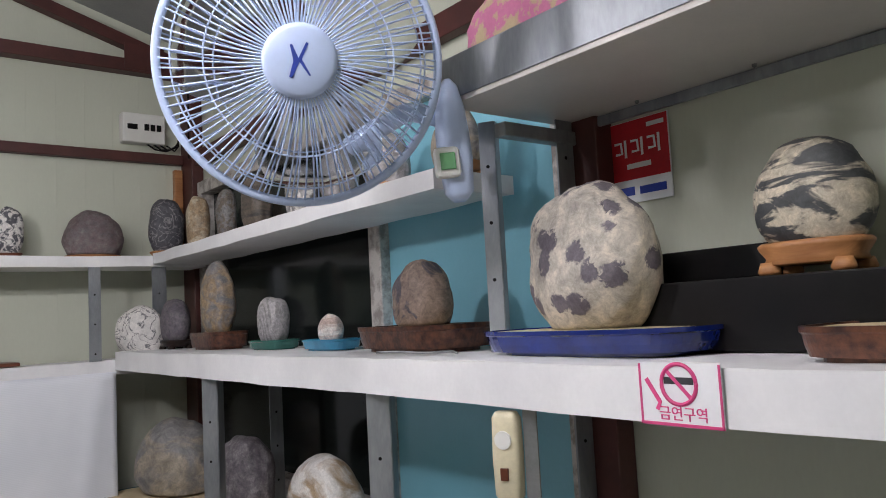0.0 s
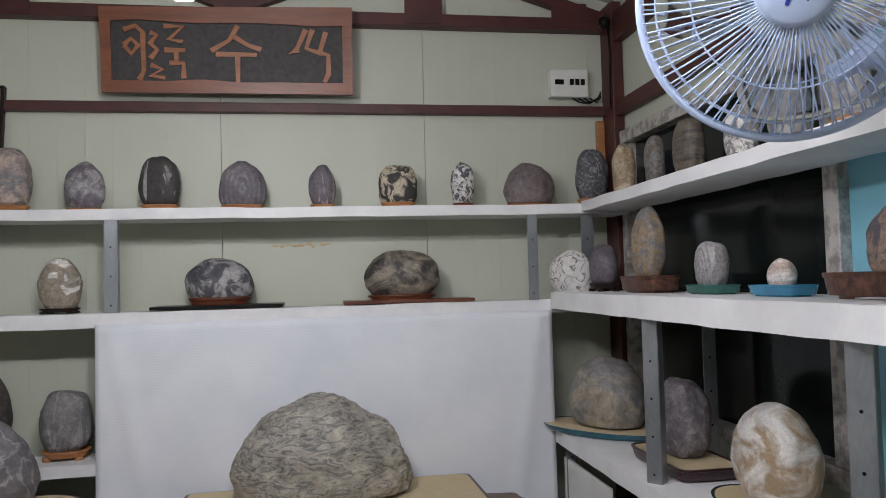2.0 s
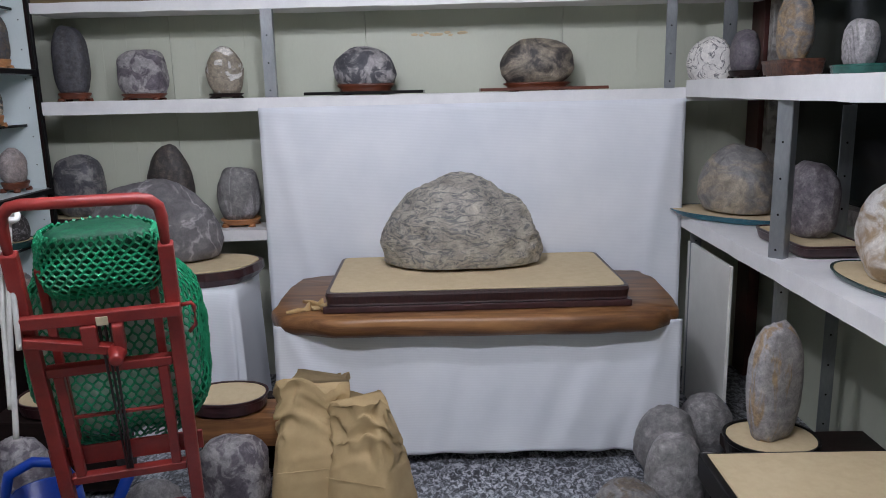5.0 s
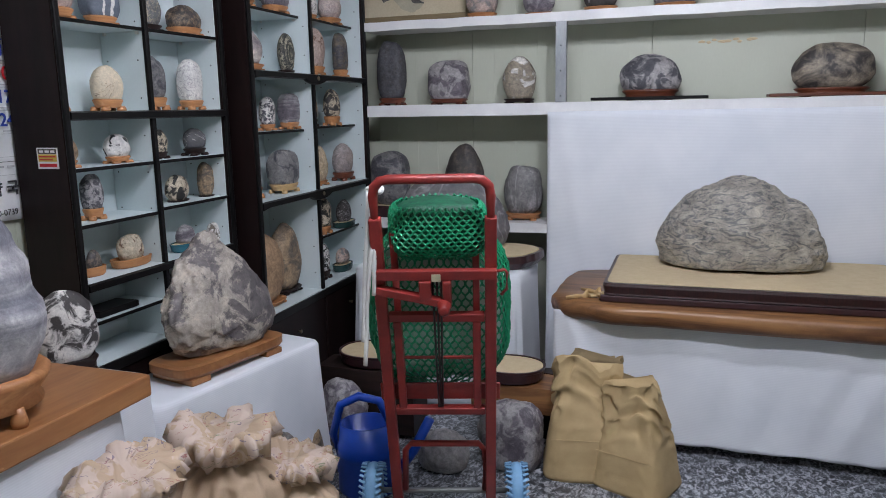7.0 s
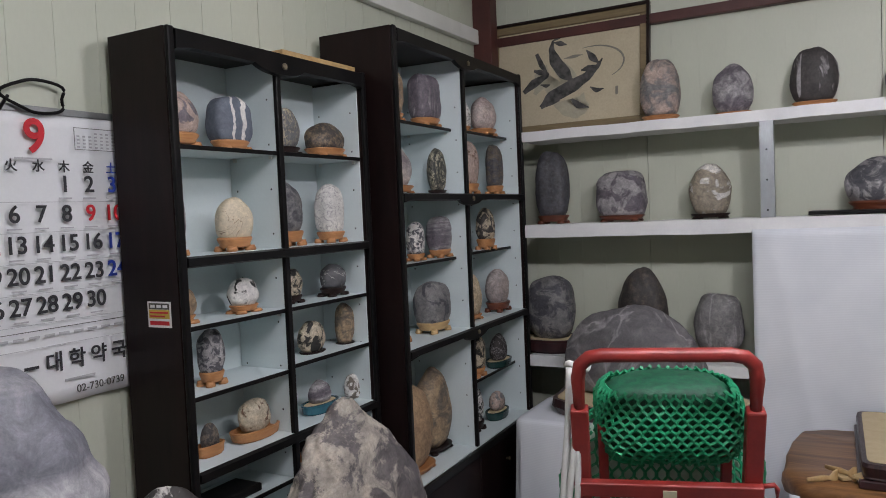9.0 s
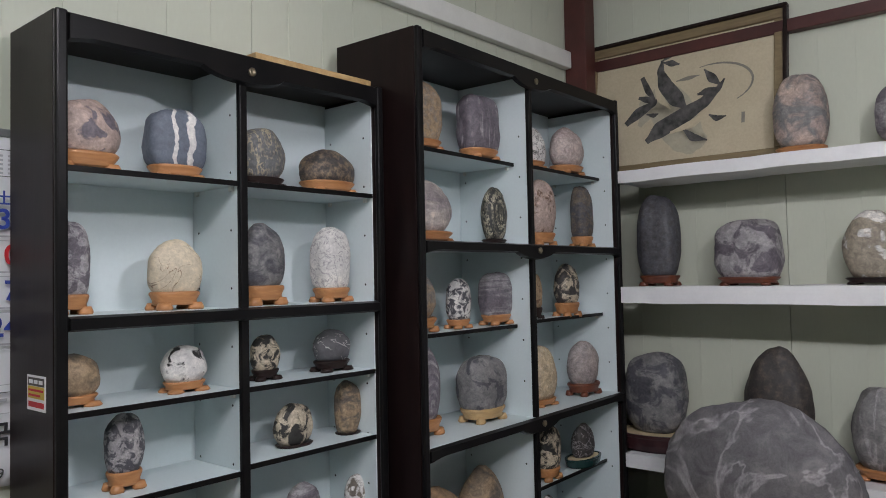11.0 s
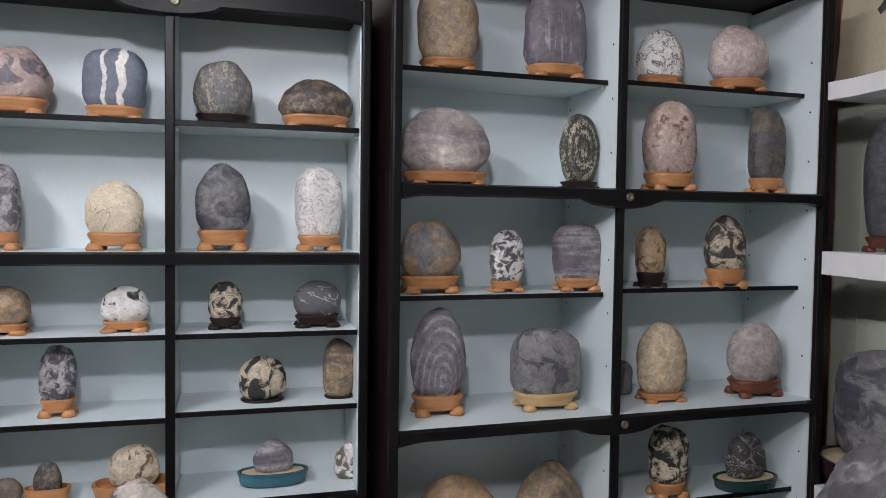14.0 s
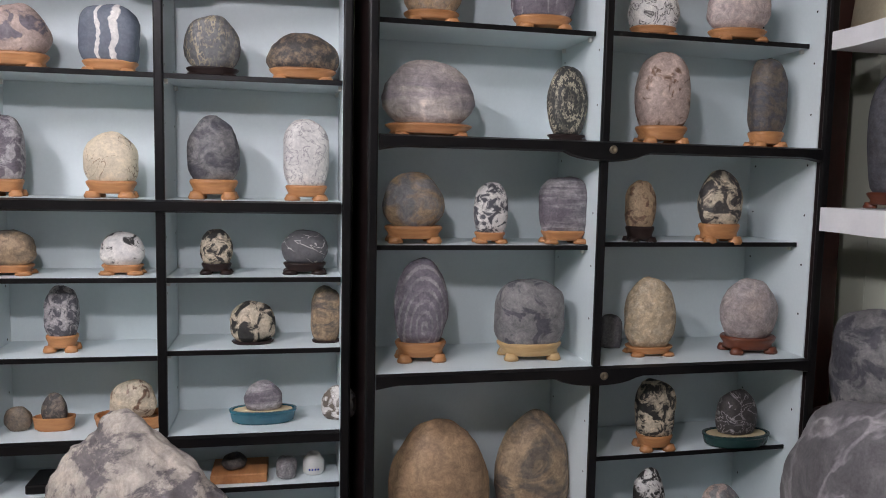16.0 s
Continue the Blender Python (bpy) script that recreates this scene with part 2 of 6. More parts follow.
PRINTED_SACK = printed_sack()
SACK_PALE = worn("beige_sack", (0.56, 0.42, 0.29), (0.47, 0.35, 0.24), 8, 0.75, grain=350, bump=0.35)
BLUE_PLASTIC = worn("blue_plastic", (0.005, 0.06, 0.46), (0.005, 0.05, 0.38), 7, 0.35, bump=0.03)
FAN_BLUE = worn("pale_blue_plastic", (0.56, 0.67, 0.90), (0.52, 0.63, 0.87), 6, 0.32, bump=0.01, speck=0.06)
WHITE_PLASTIC = worn("white_plastic", (0.74, 0.74, 0.70), (0.68, 0.68, 0.64), 8, 0.4, bump=0.02, speck=0.06)
CREAM_PLASTIC = worn("cream_plastic", (0.68, 0.62, 0.44), (0.62, 0.56, 0.38), 8, 0.4, bump=0.02)
PAPER = worn("paper", (0.78, 0.79, 0.80), (0.73, 0.74, 0.76), 4, 0.75, bump=0.03, speck=0.06)
INK = worn("black_ink", (0.02, 0.02, 0.025), (0.035, 0.035, 0.04), 20, 0.7)
INK_GREY = worn("grey_ink", (0.12, 0.115, 0.11), (0.025, 0.025, 0.025), 30, 0.7)
RULE_GREY = worn("pale_grey_print", (0.42, 0.42, 0.44), (0.50, 0.50, 0.52), 40, 0.7)
INK_RED = worn("red_ink", (0.55, 0.01, 0.02), (0.50, 0.01, 0.02), 20, 0.6)
INK_BLUE = worn("blue_ink", (0.02, 0.05, 0.36), (0.02, 0.05, 0.32), 20, 0.6)
PINK_INK = worn("pink_ink", (0.66, 0.06, 0.22), (0.60, 0.05, 0.19), 20, 0.6)
PICTURE_PAPER = worn("aged_paper", (0.56, 0.49, 0.35), (0.50, 0.43, 0.30), 4, 0.7)
YELLOW_INK = worn("yellow_ink", (0.62, 0.46, 0.06), (0.55, 0.40, 0.05), 20, 0.6)
PALE_WASH = worn("pale_wash", (0.47, 0.43, 0.32), (0.38, 0.35, 0.27), 12, 0.7)
INK_WASH = worn("thin_ink_wash", (0.26, 0.245, 0.20), (0.18, 0.17, 0.145), 30, 0.7)
FRAME_WOOD = wood("picture_mount", (0.25, 0.19, 0.10), (0.19, 0.14, 0.075), 30, 0.6)
PLAQUE_WOOD = wood("plaque_wood", (0.24, 0.075, 0.03), (0.15, 0.045, 0.018), 9, 0.4)
PLAQUE_DARK = worn("plaque_chiselled_ground", (0.022, 0.02, 0.02), (0.04, 0.035, 0.033), 40, 0.6, grain=60, bump=0.9)
CARVED = wood("carved_letters", (0.36, 0.14, 0.05), (0.27, 0.09, 0.03), 15)
BRASS = worn("dull_brass", (0.30, 0.25, 0.17), (0.20, 0.17, 0.12), 20, 0.35, 0.8)
RUBBER = worn("pale_blue_tyre", (0.22, 0.42, 0.66), (0.18, 0.36, 0.58), 15, 0.6)
PINK_PLASTIC = worn("pink_plastic", (0.75, 0.22, 0.40), (0.70, 0.19, 0.36), 8, 0.4)
METAL_GREY = worn("grey_metal", (0.30, 0.31, 0.31), (0.22, 0.23, 0.23), 10, 0.4, 0.6)
STRING = worn("white_cord", (0.72, 0.72, 0.70), (0.62, 0.62, 0.60), 30, 0.8)
LCD = worn("green_display", (0.12, 0.30, 0.14), (0.10, 0.26, 0.12), 8, 0.25)
FLOWERED = worn("flowered_cloth", (0.46, 0.14, 0.26), (0.42, 0.33, 0.20), 34, 0.7, low=0.46, high=0.54)

STEEL_BOARD = worn("grey_board", (0.62, 0.59, 0.55), (0.54, 0.52, 0.49), 4, 0.35, bump=0.05, speck=0.06)
for dull in (BLACK_EDGE, CABINET_DARK, GLASS_NIGHT, WOOD_DARK):
    dull.node_tree.nodes["Principled BSDF"].inputs["Specular IOR Level"].default_value = 0.15
for clear in (BLUE_GLAZE, COBALT, TEAL):
    clear.node_tree.nodes["Principled BSDF"].inputs["Coat Weight"].default_value = 0.4


def cloth_material():
    n = Nodes("white_ribbed_cloth", 0.8)
    v = n.coords()
    w = n.add("ShaderNodeTexWave", Scale=48.0, Distortion=0.6, Detail=1.0)
    w.bands_direction = "Z"
    n.link(v, w.inputs["Vector"])
    tone = n.ramp(n.noise(v, 3.5, 4), ((0.3, (0.68, 0.71, 0.76)), (0.7, (0.78, 0.80, 0.84))))
    n.bump(n.mix(0.4, w.outputs["Fac"], n.noise(v, 120, 3)), 0.1, 0.002)
    return n.colour(n.mix(0.05, tone, w.outputs["Color"], "MULTIPLY"))


CLOTH = cloth_material()


def floor_material():
    n = Nodes("grey_patterned_vinyl", 0.32)
    v = n.coords((1.6, 1, 1))
    a = n.ramp(n.noise(v, 34, 5, 0.65, 1.0), ((0.42, (0.03, 0.032, 0.038)), (0.50, (0.15, 0.16, 0.18)), (0.60, (0.48, 0.50, 0.54))))
    b = n.noise(v, 5, 3)
    n.bump(n.noise(v, 90, 3), 0.08, 0.001)
    return n.colour(n.mix(0.4, a, n.ramp(b, ((0.3, 0.5), (0.7, 1.1))), "MULTIPLY"))


FLOOR = floor_material()


def glow_material(name, power):
    n = Nodes(name, 0.4)
    n.b.inputs["Base Color"].default_value = (0.9, 0.9, 0.88, 1)
    n.b.inputs["Emission Color"].default_value = (1.0, 0.965, 1.02, 1)
    n.b.inputs["Emission Strength"].default_value = power
    return n.m


BULB = glow_material("lit_bulb_glass", BULB_POWER)
TUBE = glow_material("lit_tube_glass", TUBE_POWER)


def clear_material():
    n = Nodes("clear_blue_blade", 0.15)
    n.b.inputs["Base Color"].default_value = (0.93, 0.96, 1.0, 1)
    n.b.inputs["Transmission Weight"].default_value = 1.0
    n.b.inputs["IOR"].default_value = 1.12
    return n.m


BLADE = clear_material()


# ---- building blocks ----
def mesh_from(name, bm, material, smooth=False):
    me = bpy.data.meshes.new(name)
    bmesh.ops.recalc_face_normals(bm, faces=bm.faces)
    bm.to_mesh(me)
    bm.free()
    me.materials.append(material)
    if smooth:
        for p in me.polygons:
            p.use_smooth = True
    return me


def part(name, bm, material, parent=None, label="", smooth=False):
    ob = new(name, mesh_from(name, bm, material, smooth))
    ob.parent = parent
    if label:
        ob["label"] = label
    return ob


def thing(name, m, label, category, group="", kind=""):
    ob = new(name)
    ob.matrix_basis = m
    ob.empty_display_size = 0.05
    return tagged(ob, label, category, group, kind)


def box(bm, x0, x1, y0, y1, z0, z1, bevel=0.0, m=None):
    r = bmesh.ops.create_cube(bm, size=1.0)
    vs = r["verts"]
    for v in vs:
        v.co = Vector(((x0 + x1) / 2 + v.co.x * (x1 - x0), (y0 + y1) / 2 + v.co.y * (y1 - y0), (z0 + z1) / 2 + v.co.z * (z1 - z0)))
    if bevel:
        es = list({e for v in vs for e in v.link_edges})
        vs = list({v for f in bmesh.ops.bevel(bm, geom=es, offset=bevel, segments=2, affect="EDGES", profile=0.5)["faces"] for v in f.verts})
    if m is not None:
        bmesh.ops.transform(bm, matrix=m, verts=vs)
    return vs


def slab(name, dims, material, parent=None, bevel=0.002, label=""):
    bm = bmesh.new()
    box(bm, *dims, bevel)
    return part(name, bm, material, parent, label)


def loft(bm, rings, n=36, power=2.0, cap=True, wobble=0.0, seed=0.0):
    """Stacks of ovals: (half width, half depth, z)."""
    loops = []
    for a, b, z in rings:
        loop = []
        for i in range(n):
            t = 2 * math.pi * i / n
            c, s = math.cos(t), math.sin(t)
            k = 1 + wobble * noise.noise((2 * c + seed, 2 * s, seed))
            loop.append(bm.verts.new((a * k * math.copysign(abs(c) ** (2 / power), c), b * k * math.copysign(abs(s) ** (2 / power), s), z)))
        loops.append(loop)
    for p, q in zip(loops, loops[1:]):
        for i in range(n):
            bm.faces.new((p[i], p[(i + 1) % n], q[(i + 1) % n], q[i]))
    if cap:
        bm.faces.new(loops[0][::-1])
        bm.faces.new(loops[-1])
    return loops


def tube(bm, points, radius, n=8, closed=False):
    pts = [Vector(p) for p in points]
    loops = []
    for i, p in enumerate(pts):
        if closed:
            d = pts[(i + 1) % len(pts)] - pts[i - 1]
        else:
            d = pts[min(i + 1, len(pts) - 1)] - pts[max(i - 1, 0)]
        q = d.to_track_quat("Z", "Y")
        loops.append([bm.verts.new(p + q @ Vector((radius * math.cos(2 * math.pi * j / n), radius * math.sin(2 * math.pi * j / n), 0))) for j in range(n)])
    pairs = list(zip(loops, loops[1:])) + ([(loops[-1], loops[0])] if closed else [])
    for a, b in pairs:
        for j in range(n):
            bm.faces.new((a[j], a[(j + 1) % n], b[(j + 1) % n], b[j]))
    if not closed:
        bm.faces.new(loops[0][::-1])
        bm.faces.new(loops[-1])


def stroke(bm, pts, w, z=0.0, thick=0.003):
    """A flat brush stroke along points in the xz plane, facing -y; w is a width, or one for each point."""
    ws = w if isinstance(w, (list, tuple)) else [w] * len(pts)
    rows = []
    for i, (x, h) in enumerate(pts):
        a, b = pts[max(i - 1, 0)], pts[min(i + 1, len(pts) - 1)]
        dx, dz = b[0] - a[0], b[1] - a[1]
        ln = math.hypot(dx, dz) or 1.0
        ox, oz = -dz / ln * ws[i] / 2, dx / ln * ws[i] / 2
        rows.append([bm.verts.new((x + s * ox, z - d * thick, h + s * oz)) for d in (0, 1) for s in (1, -1)])
    for p, q in zip(rows, rows[1:]):
        for i, j in ((0, 1), (1, 3), (3, 2), (2, 0)):
            bm.faces.new((p[i], p[j], q[j], q[i]))
    bm.faces.new([rows[0][i] for i in (0, 1, 3, 2)])
    bm.faces.new([rows[-1][i] for i in (0, 2, 3, 1)])


def lettering(name, words, size, m, material, parent=None):
    cu = bpy.data.curves.new(name, "FONT")
    cu.body, cu.size, cu.align_x, cu.align_y, cu.extrude = words, size, "CENTER", "CENTER", 0.0006
    cu.materials.append(material)
    ob = new(name, cu)
    ob.parent = parent
    ob.matrix_basis = m
    return ob


# ---- stones, stands and trays ----
COUNT = [0]


def stone_mesh(shape, w, d, h, seed, detail=4, rough=0.02):
    bm = bmesh.new()
    bmesh.ops.create_icosphere(bm, subdivisions=detail, radius=1.0)
    p = {"box": 3.2, "step": 2.6, "tall": 2.6, "egg": 2.15, "dome": 2.1, "peak": 2.3, "cone": 1.95}[shape]
    for v in bm.verts:
        x, y, z = v.co
        r = (abs(x) ** p + abs(y) ** p + abs(z) ** p) ** (-1 / p)
        x, y, z = x * r, y * r, z * r
        t = (z + 1) / 2
        if shape == "egg":
            k = 1 - 0.12 * (t - 0.4)
            x, y = x * k, y * k
        elif shape == "dome":
            z = -0.82 + (z + 1) * 0.91 if z < 0 else 0.09 + z * 0.91
            k = 1.06 - 0.22 * max(0, t - 0.4)
            x, y = x * k, y * k
        elif shape == "peak":
            k = 1.05 - 0.22 * max(0, t - 0.35) ** 1.2
            x = x * k + 0.02 * t
            z += 0.07 * math.exp(-((x + 0.02) / 0.34) ** 2) * max(0, z) - 0.06 * math.exp(-((x + 0.72) / 0.22) ** 2) * max(0, z) - 0.12 * math.exp(-((x - 0.66) / 0.3) ** 2) * max(0, z)
        elif shape == "step":
            k = 1.02
            for level in (0.42, 0.62, 0.80):
                k -= 0.13 / (1 + math.exp(-(t - level) / 0.018))
            x, y = x * k + 0.04 * t, y * k
        elif shape == "cone":
            k = 1.12 - 0.84 * max(0, t - 0.10)
            x, y = x * k - 0.24 * t, y * k
        v.co = (x, y, z)
        q = v.co * 1.6 + Vector((seed * 5.1, seed * 2.3, seed * 1.1))
        f = noise.noise(q) * 0.085 + noise.noise(q * 2.6) * rough * 1.6 + noise.noise(q * 7) * rough * 0.7
        v.co *= 1 + f
    lo = min(v.co.z for v in bm.verts)
    cut = lo + {"cone": 0.24, "peak": 0.62, "dome": 0.40, "box": 0.2}.get(shape, 0.16)
    for v in bm.verts:
        if v.co.z < cut:
            v.co.z = cut - (cut - v.co.z) * 0.12
    xs, ys, zs = zip(*[tuple(v.co) for v in bm.verts])
    x0, x1, y0, y1, z0, z1 = min(xs), max(xs), min(ys), max(ys), min(zs), max(zs)
    for v in bm.verts:
        v.co = ((v.co.x - (x0 + x1) / 2) * w / (x1 - x0), (v.co.y - (y0 + y1) / 2) * d / (y1 - y0), (v.co.z - z0) * h / (z1 - z0))
    return bm


def viewing_stone(label, shape, style, a, b, m, w, d, h, group="viewing stones", detail=4, rough=0.02):
    COUNT[0] += 1
    seed = COUNT[0] * 1.37
    ob = new("viewing_stone", mesh_from("viewing_stone", stone_mesh(shape, w, d, h, seed, detail, rough), stone_material(style, a, b, w, seed), True))
    ob.matrix_basis = m
    return tagged(ob, label, "stone", group)


def wooden_stand(m, w, d, h, material, label):
    """A carved stand with a lipped, waisted body on four feet."""
    ob = thing("wooden_stand", m, label, "stand", "carved stone stands")
    a, b = w / 2, d / 2
    foot = 0.28 * h
    bm = bmesh.new()
    loft(bm, ((a * 0.80, b * 0.80, foot), (a * 0.90, b * 0.9, foot + 0.06 * h), (a * 0.86, b * 0.86, h * 0.55), (a * 0.98, b * 0.98, h * 0.86), (a, b, h * 0.98), (a * 0.94, b * 0.94, h * 1.08), (a * 0.8, b * 0.8, h * 0.96)), 32, 2.3)
    part("body", bm, material, ob, smooth=True)
    for sx in (-1, 1):
        for sy in (-1, 1):
            bm = bmesh.new()
            r = 0.16 * min(a * 1.6, 0.07)
            loft(bm, ((r * 1.5, r * 1.1, 0), (r * 1.7, r * 1.3, foot * 0.4), (r * 1.2, r, foot * 1.5)), 12)
            bmesh.ops.translate(bm, vec=(sx * a * 0.66, sy * b * 0.6, 0), verts=bm.verts)
            part("foot", bm, material, ob, smooth=True)
    return ob


def tray(m, w, d, h, material, label, sand=True, power=2.2, feet=True, name="display_tray"):
    ob = thing(name, m, label, "tray", "display trays")
    a, b, t = w / 2, d / 2, min(0.010, w * 0.06)
    bm = bmesh.new()
    lo = h * 0.15
    loft(bm, ((a * 0.92, b * 0.92, lo), (a * 0.955, b * 0.955, h * 0.45), (a * 0.975, b * 0.975, h * 0.78), (a, b, h * 0.84), (a, b, h), (a - t * 0.7, b - t * 0.7, h), (a - t, b - t, h * 0.6)), 48, power)
    part("bowl", bm, material, ob, smooth=False)
    bm = bmesh.new()
    loft(bm, ((a * 0.8, b * 0.8, 0), (a * 0.8, b * 0.8, lo + 0.001)), 40, power)
    part("foot_ring", bm, material, ob)
    if sand:
        bm = bmesh.new()
        loft(bm, ((a - t * 1.05, b - t * 1.05, h * 0.62), (a - t * 1.05, b - t * 1.05, h * 0.94), (a * 0.6, b * 0.6, h * 0.97)), 40, power)
        part("sand", bm, SAND, ob, "fine pale sand")
    return ob


STANDS = {
    "wood": (WOOD, "orange-brown carved wooden stand under a stone"), "dark": (WOOD_DARK, "black lacquered wooden stand under a stone"),
    "light": (WOOD_LIGHT, "pale yellow wooden stand under a stone"), "red": (WOOD_RED, "red-brown carved wooden stand under a stone"),
}
TRAYS = {
    "tealtray": (TEAL, "teal oval tray filled with pale sand", 1.75, True, 2.2), "greentray": (GREEN_DARK, "dark green oval tray filled with pale sand", 1.6, True, 2.2),
    "greenglaze": (GREEN_GLAZE, "green glazed oval ceramic tray", 1.75, False, 3.0), "blueglaze": (BLUE_GLAZE, "turquoise glazed oval ceramic tray", 2.2, False, 3.0),
    "coppertray": (COPPER, "copper-brown patterned ceramic tray", 1.75, True, 4.0), "cobalttray": (COBALT, "cobalt blue glazed ceramic tray", 1.72, True, 3.0),
    "darktray": (BROWN_TRAY, "dark brown tray filled with pale sand", 1.3, True, 2.2), "woodtray": (WOOD, "shallow orange-brown wooden tray", 1.6, False, 2.4),
    "widetray": (COPPER, "wide copper-brown patterned ceramic tray", 2.15, True, 4.0), "redslab": (BROWN_TRAY, "dark brown rectangular board with sand top", 1.9, True, 9.0),
}


def display(label, shape, style, a, b, place, w, h, base, stand, turn, deep=0.62, tray_depth=None):
    x, y, z = place
    d = w * deep if shape not in ("tall",) else w * 0.75
    sink = 0.0
    if stand in STANDS:
        base = max(base, 0.014)
        mat, text = STANDS[stand]
        wooden_stand(pose(x, y, z, 0, 0, turn), w * 0.92, d * 1.02, base, mat, text)
        sink = base * 0.22
        base = base - sink
        h += sink
    elif stand in TRAYS:
        mat, text, k, sand, power = TRAYS[stand]
        hh = max(base * 0.95, 0.02)
        tray(pose(x, y, z, 0, 0, turn), w * k, tray_depth or max(d * 1.35, w * k * 0.5), hh, mat, text, sand, power)
        base = hh * (0.94 if sand else 0.2)
        if not sand:
            bmz = hh * 0.55
            base = bmz
    viewing_stone(label, shape, style, a, b, pose(x, y, z + base, 0, 0, turn + 6 * math.sin(7 * x + 5 * y)), w, d, h, detail=5 if w > 0.2 else 4, rough=0.03 if style in ("bark", "crust") else 0.015)


# ---- structure ----
LEFT, RIGHT, BACK, FRONT, EAVE, RIDGE_X, RIDGE = -2.42, 1.24, 3.58, -1.7, 2.86, -0.59, 3.42


def structure(name, label, category):
    return thing(name, Matrix(), label, category, kind="structure")


floor = tagged(slab("floor", (LEFT - 0.15, RIGHT + 0.15, FRONT - 0.15, BACK + 0.15, -0.1, 0.0), FLOOR, bevel=0), "grey and black patterned vinyl floor", "floor", kind="structure")


def panels(parent, length, height, gap, origin, axis, start):
    """Insulated wall panels with narrow ribs and open joints, side by side along a wall."""
    s = start
    while s < length:
        e = min(s + gap, length)
        a, b = max(s, 0) + 0.0012, e - 0.0012
        bm = bmesh.new()
        dims = (a, b, 0, 0.03, 0, height)
        box(bm, *dims)
        k = a + 0.118
        while k < b - 0.03:
            box(bm, k, k + 0.004, -0.0015, 0.001, 0, height)
            k += 0.118
        ob = part("panel", bm, PANEL, parent)
        ob.matrix_basis = Matrix.Translation(origin) @ (Matrix() if axis == "x" else Matrix.Rotation(radians(axis), 4, "Z"))
        s += gap


wall_north = structure("wall_north", "pale green insulated wall panels with narrow ribs", "wall")
slab("wall_core", (LEFT - 0.15, RIGHT + 0.15, BACK + 0.031, BACK + 0.15, 0, 3.6), PANEL, wall_north, 0)
panels(wall_north, RIGHT - LEFT, 3.5, 0.947, (LEFT, BACK, 0), "x", 0.807 - 0.947)
wall_west = structure("wall_west", "pale green insulated wall panels with narrow ribs", "wall")
slab("wall_core", (LEFT - 0.15, LEFT - 0.031, FRONT - 0.15, BACK + 0.03, 0, 3.1), PANEL, wall_west, 0)
panels(wall_west, BACK - FRONT - 0.002, 3.0, 0.947, (LEFT, FRONT, 0), 90, -0.2)
wall_south = tagged(slab("wall_south", (LEFT - 0.15, RIGHT + 0.15, FRONT - 0.15, FRONT, 0, 3.6), PANEL, bevel=0), "plain pale green panel wall", "wall", kind="structure")

# east wall with one window opening
WY0, WY1, WZ0, WZ1 = 1.12, 3.42, 0.92, 2.22
wall_east = structure("wall_east", "pale panel wall with a wide window", "wall")
slab("wall_south_part", (RIGHT, RIGHT + 0.12, FRONT, WY0, 0, 3.0), PANEL, wall_east, 0)
slab("wall_north_part", (RIGHT, RIGHT + 0.12, WY1, BACK - 0.001, 0, 3.0), PANEL, wall_east, 0)
slab("wall_under_window", (RIGHT, RIGHT + 0.12, WY0, WY1, 0, WZ0), PANEL, wall_east, 0)
slab("wall_over_window", (RIGHT, RIGHT + 0.12, WY0, WY1, WZ1, 3.0), PANEL, wall_east, 0)
window_1 = structure("window_1", "sliding window with dark night panes and a pale blue film panel", "window")
for n_, y0, y1, z0, z1 in (("frame_top", WY0, WY1, WZ1 - 0.06, WZ1), ("frame_sill", WY0, WY1, WZ0, WZ0 + 0.06), ("frame_side", WY0, WY0 + 0.05, WZ0 + 0.06, WZ1 - 0.06), ("frame_side", WY1 - 0.05, WY1, WZ0 + 0.06, WZ1 - 0.06), ("frame_mullion", 1.90, 1.965, WZ0 + 0.06, WZ1 - 0.06)):
    slab(n_, (RIGHT - 0.04, RIGHT + 0.06, y0, y1, z0, z1), FRAME_ALU, window_1, 0.004)
slab("pane", (RIGHT + 0.02, RIGHT + 0.028, 1.966, WY1 - 0.05, WZ0 + 0.06, WZ1 - 0.06), GLASS_NIGHT, window_1, 0)
slab("film_panel", (RIGHT - 0.005, RIGHT + 0.005, WY0 + 0.05, 1.899, WZ0 + 0.06, WZ1 - 0.06), BLUE_FILM, window_1, 0)
slab("backing", (RIGHT + 0.09, RIGHT + 0.12, WY0, WY1, WZ0, WZ1), GLASS_NIGHT, window_1, 0)

# sloping roof
ceiling = structure("ceiling", "grey ribbed roof sheets sloping to both eaves", "ceiling")
for side in (-1, 1):
    edge = LEFT - 0.15 if side < 0 else RIGHT + 0.15
    bm = bmesh.new()
    vs = [bm.verts.new(p) for p in ((RIDGE_X, FRONT - 0.15, RIDGE), (edge, FRONT - 0.15, EAVE), (edge, BACK + 0.15, EAVE), (RIDGE_X, BACK + 0.15, RIDGE))]
    f = bm.faces.new(vs)
    g = bmesh.ops.extrude_face_region(bm, geom=[f])
    bmesh.ops.translate(bm, vec=(0, 0, 0.05), verts=[v for v in g["geom"] if isinstance(v, bmesh.types.BMVert)])
    part("roof_slope", bm, CEIL, ceiling)

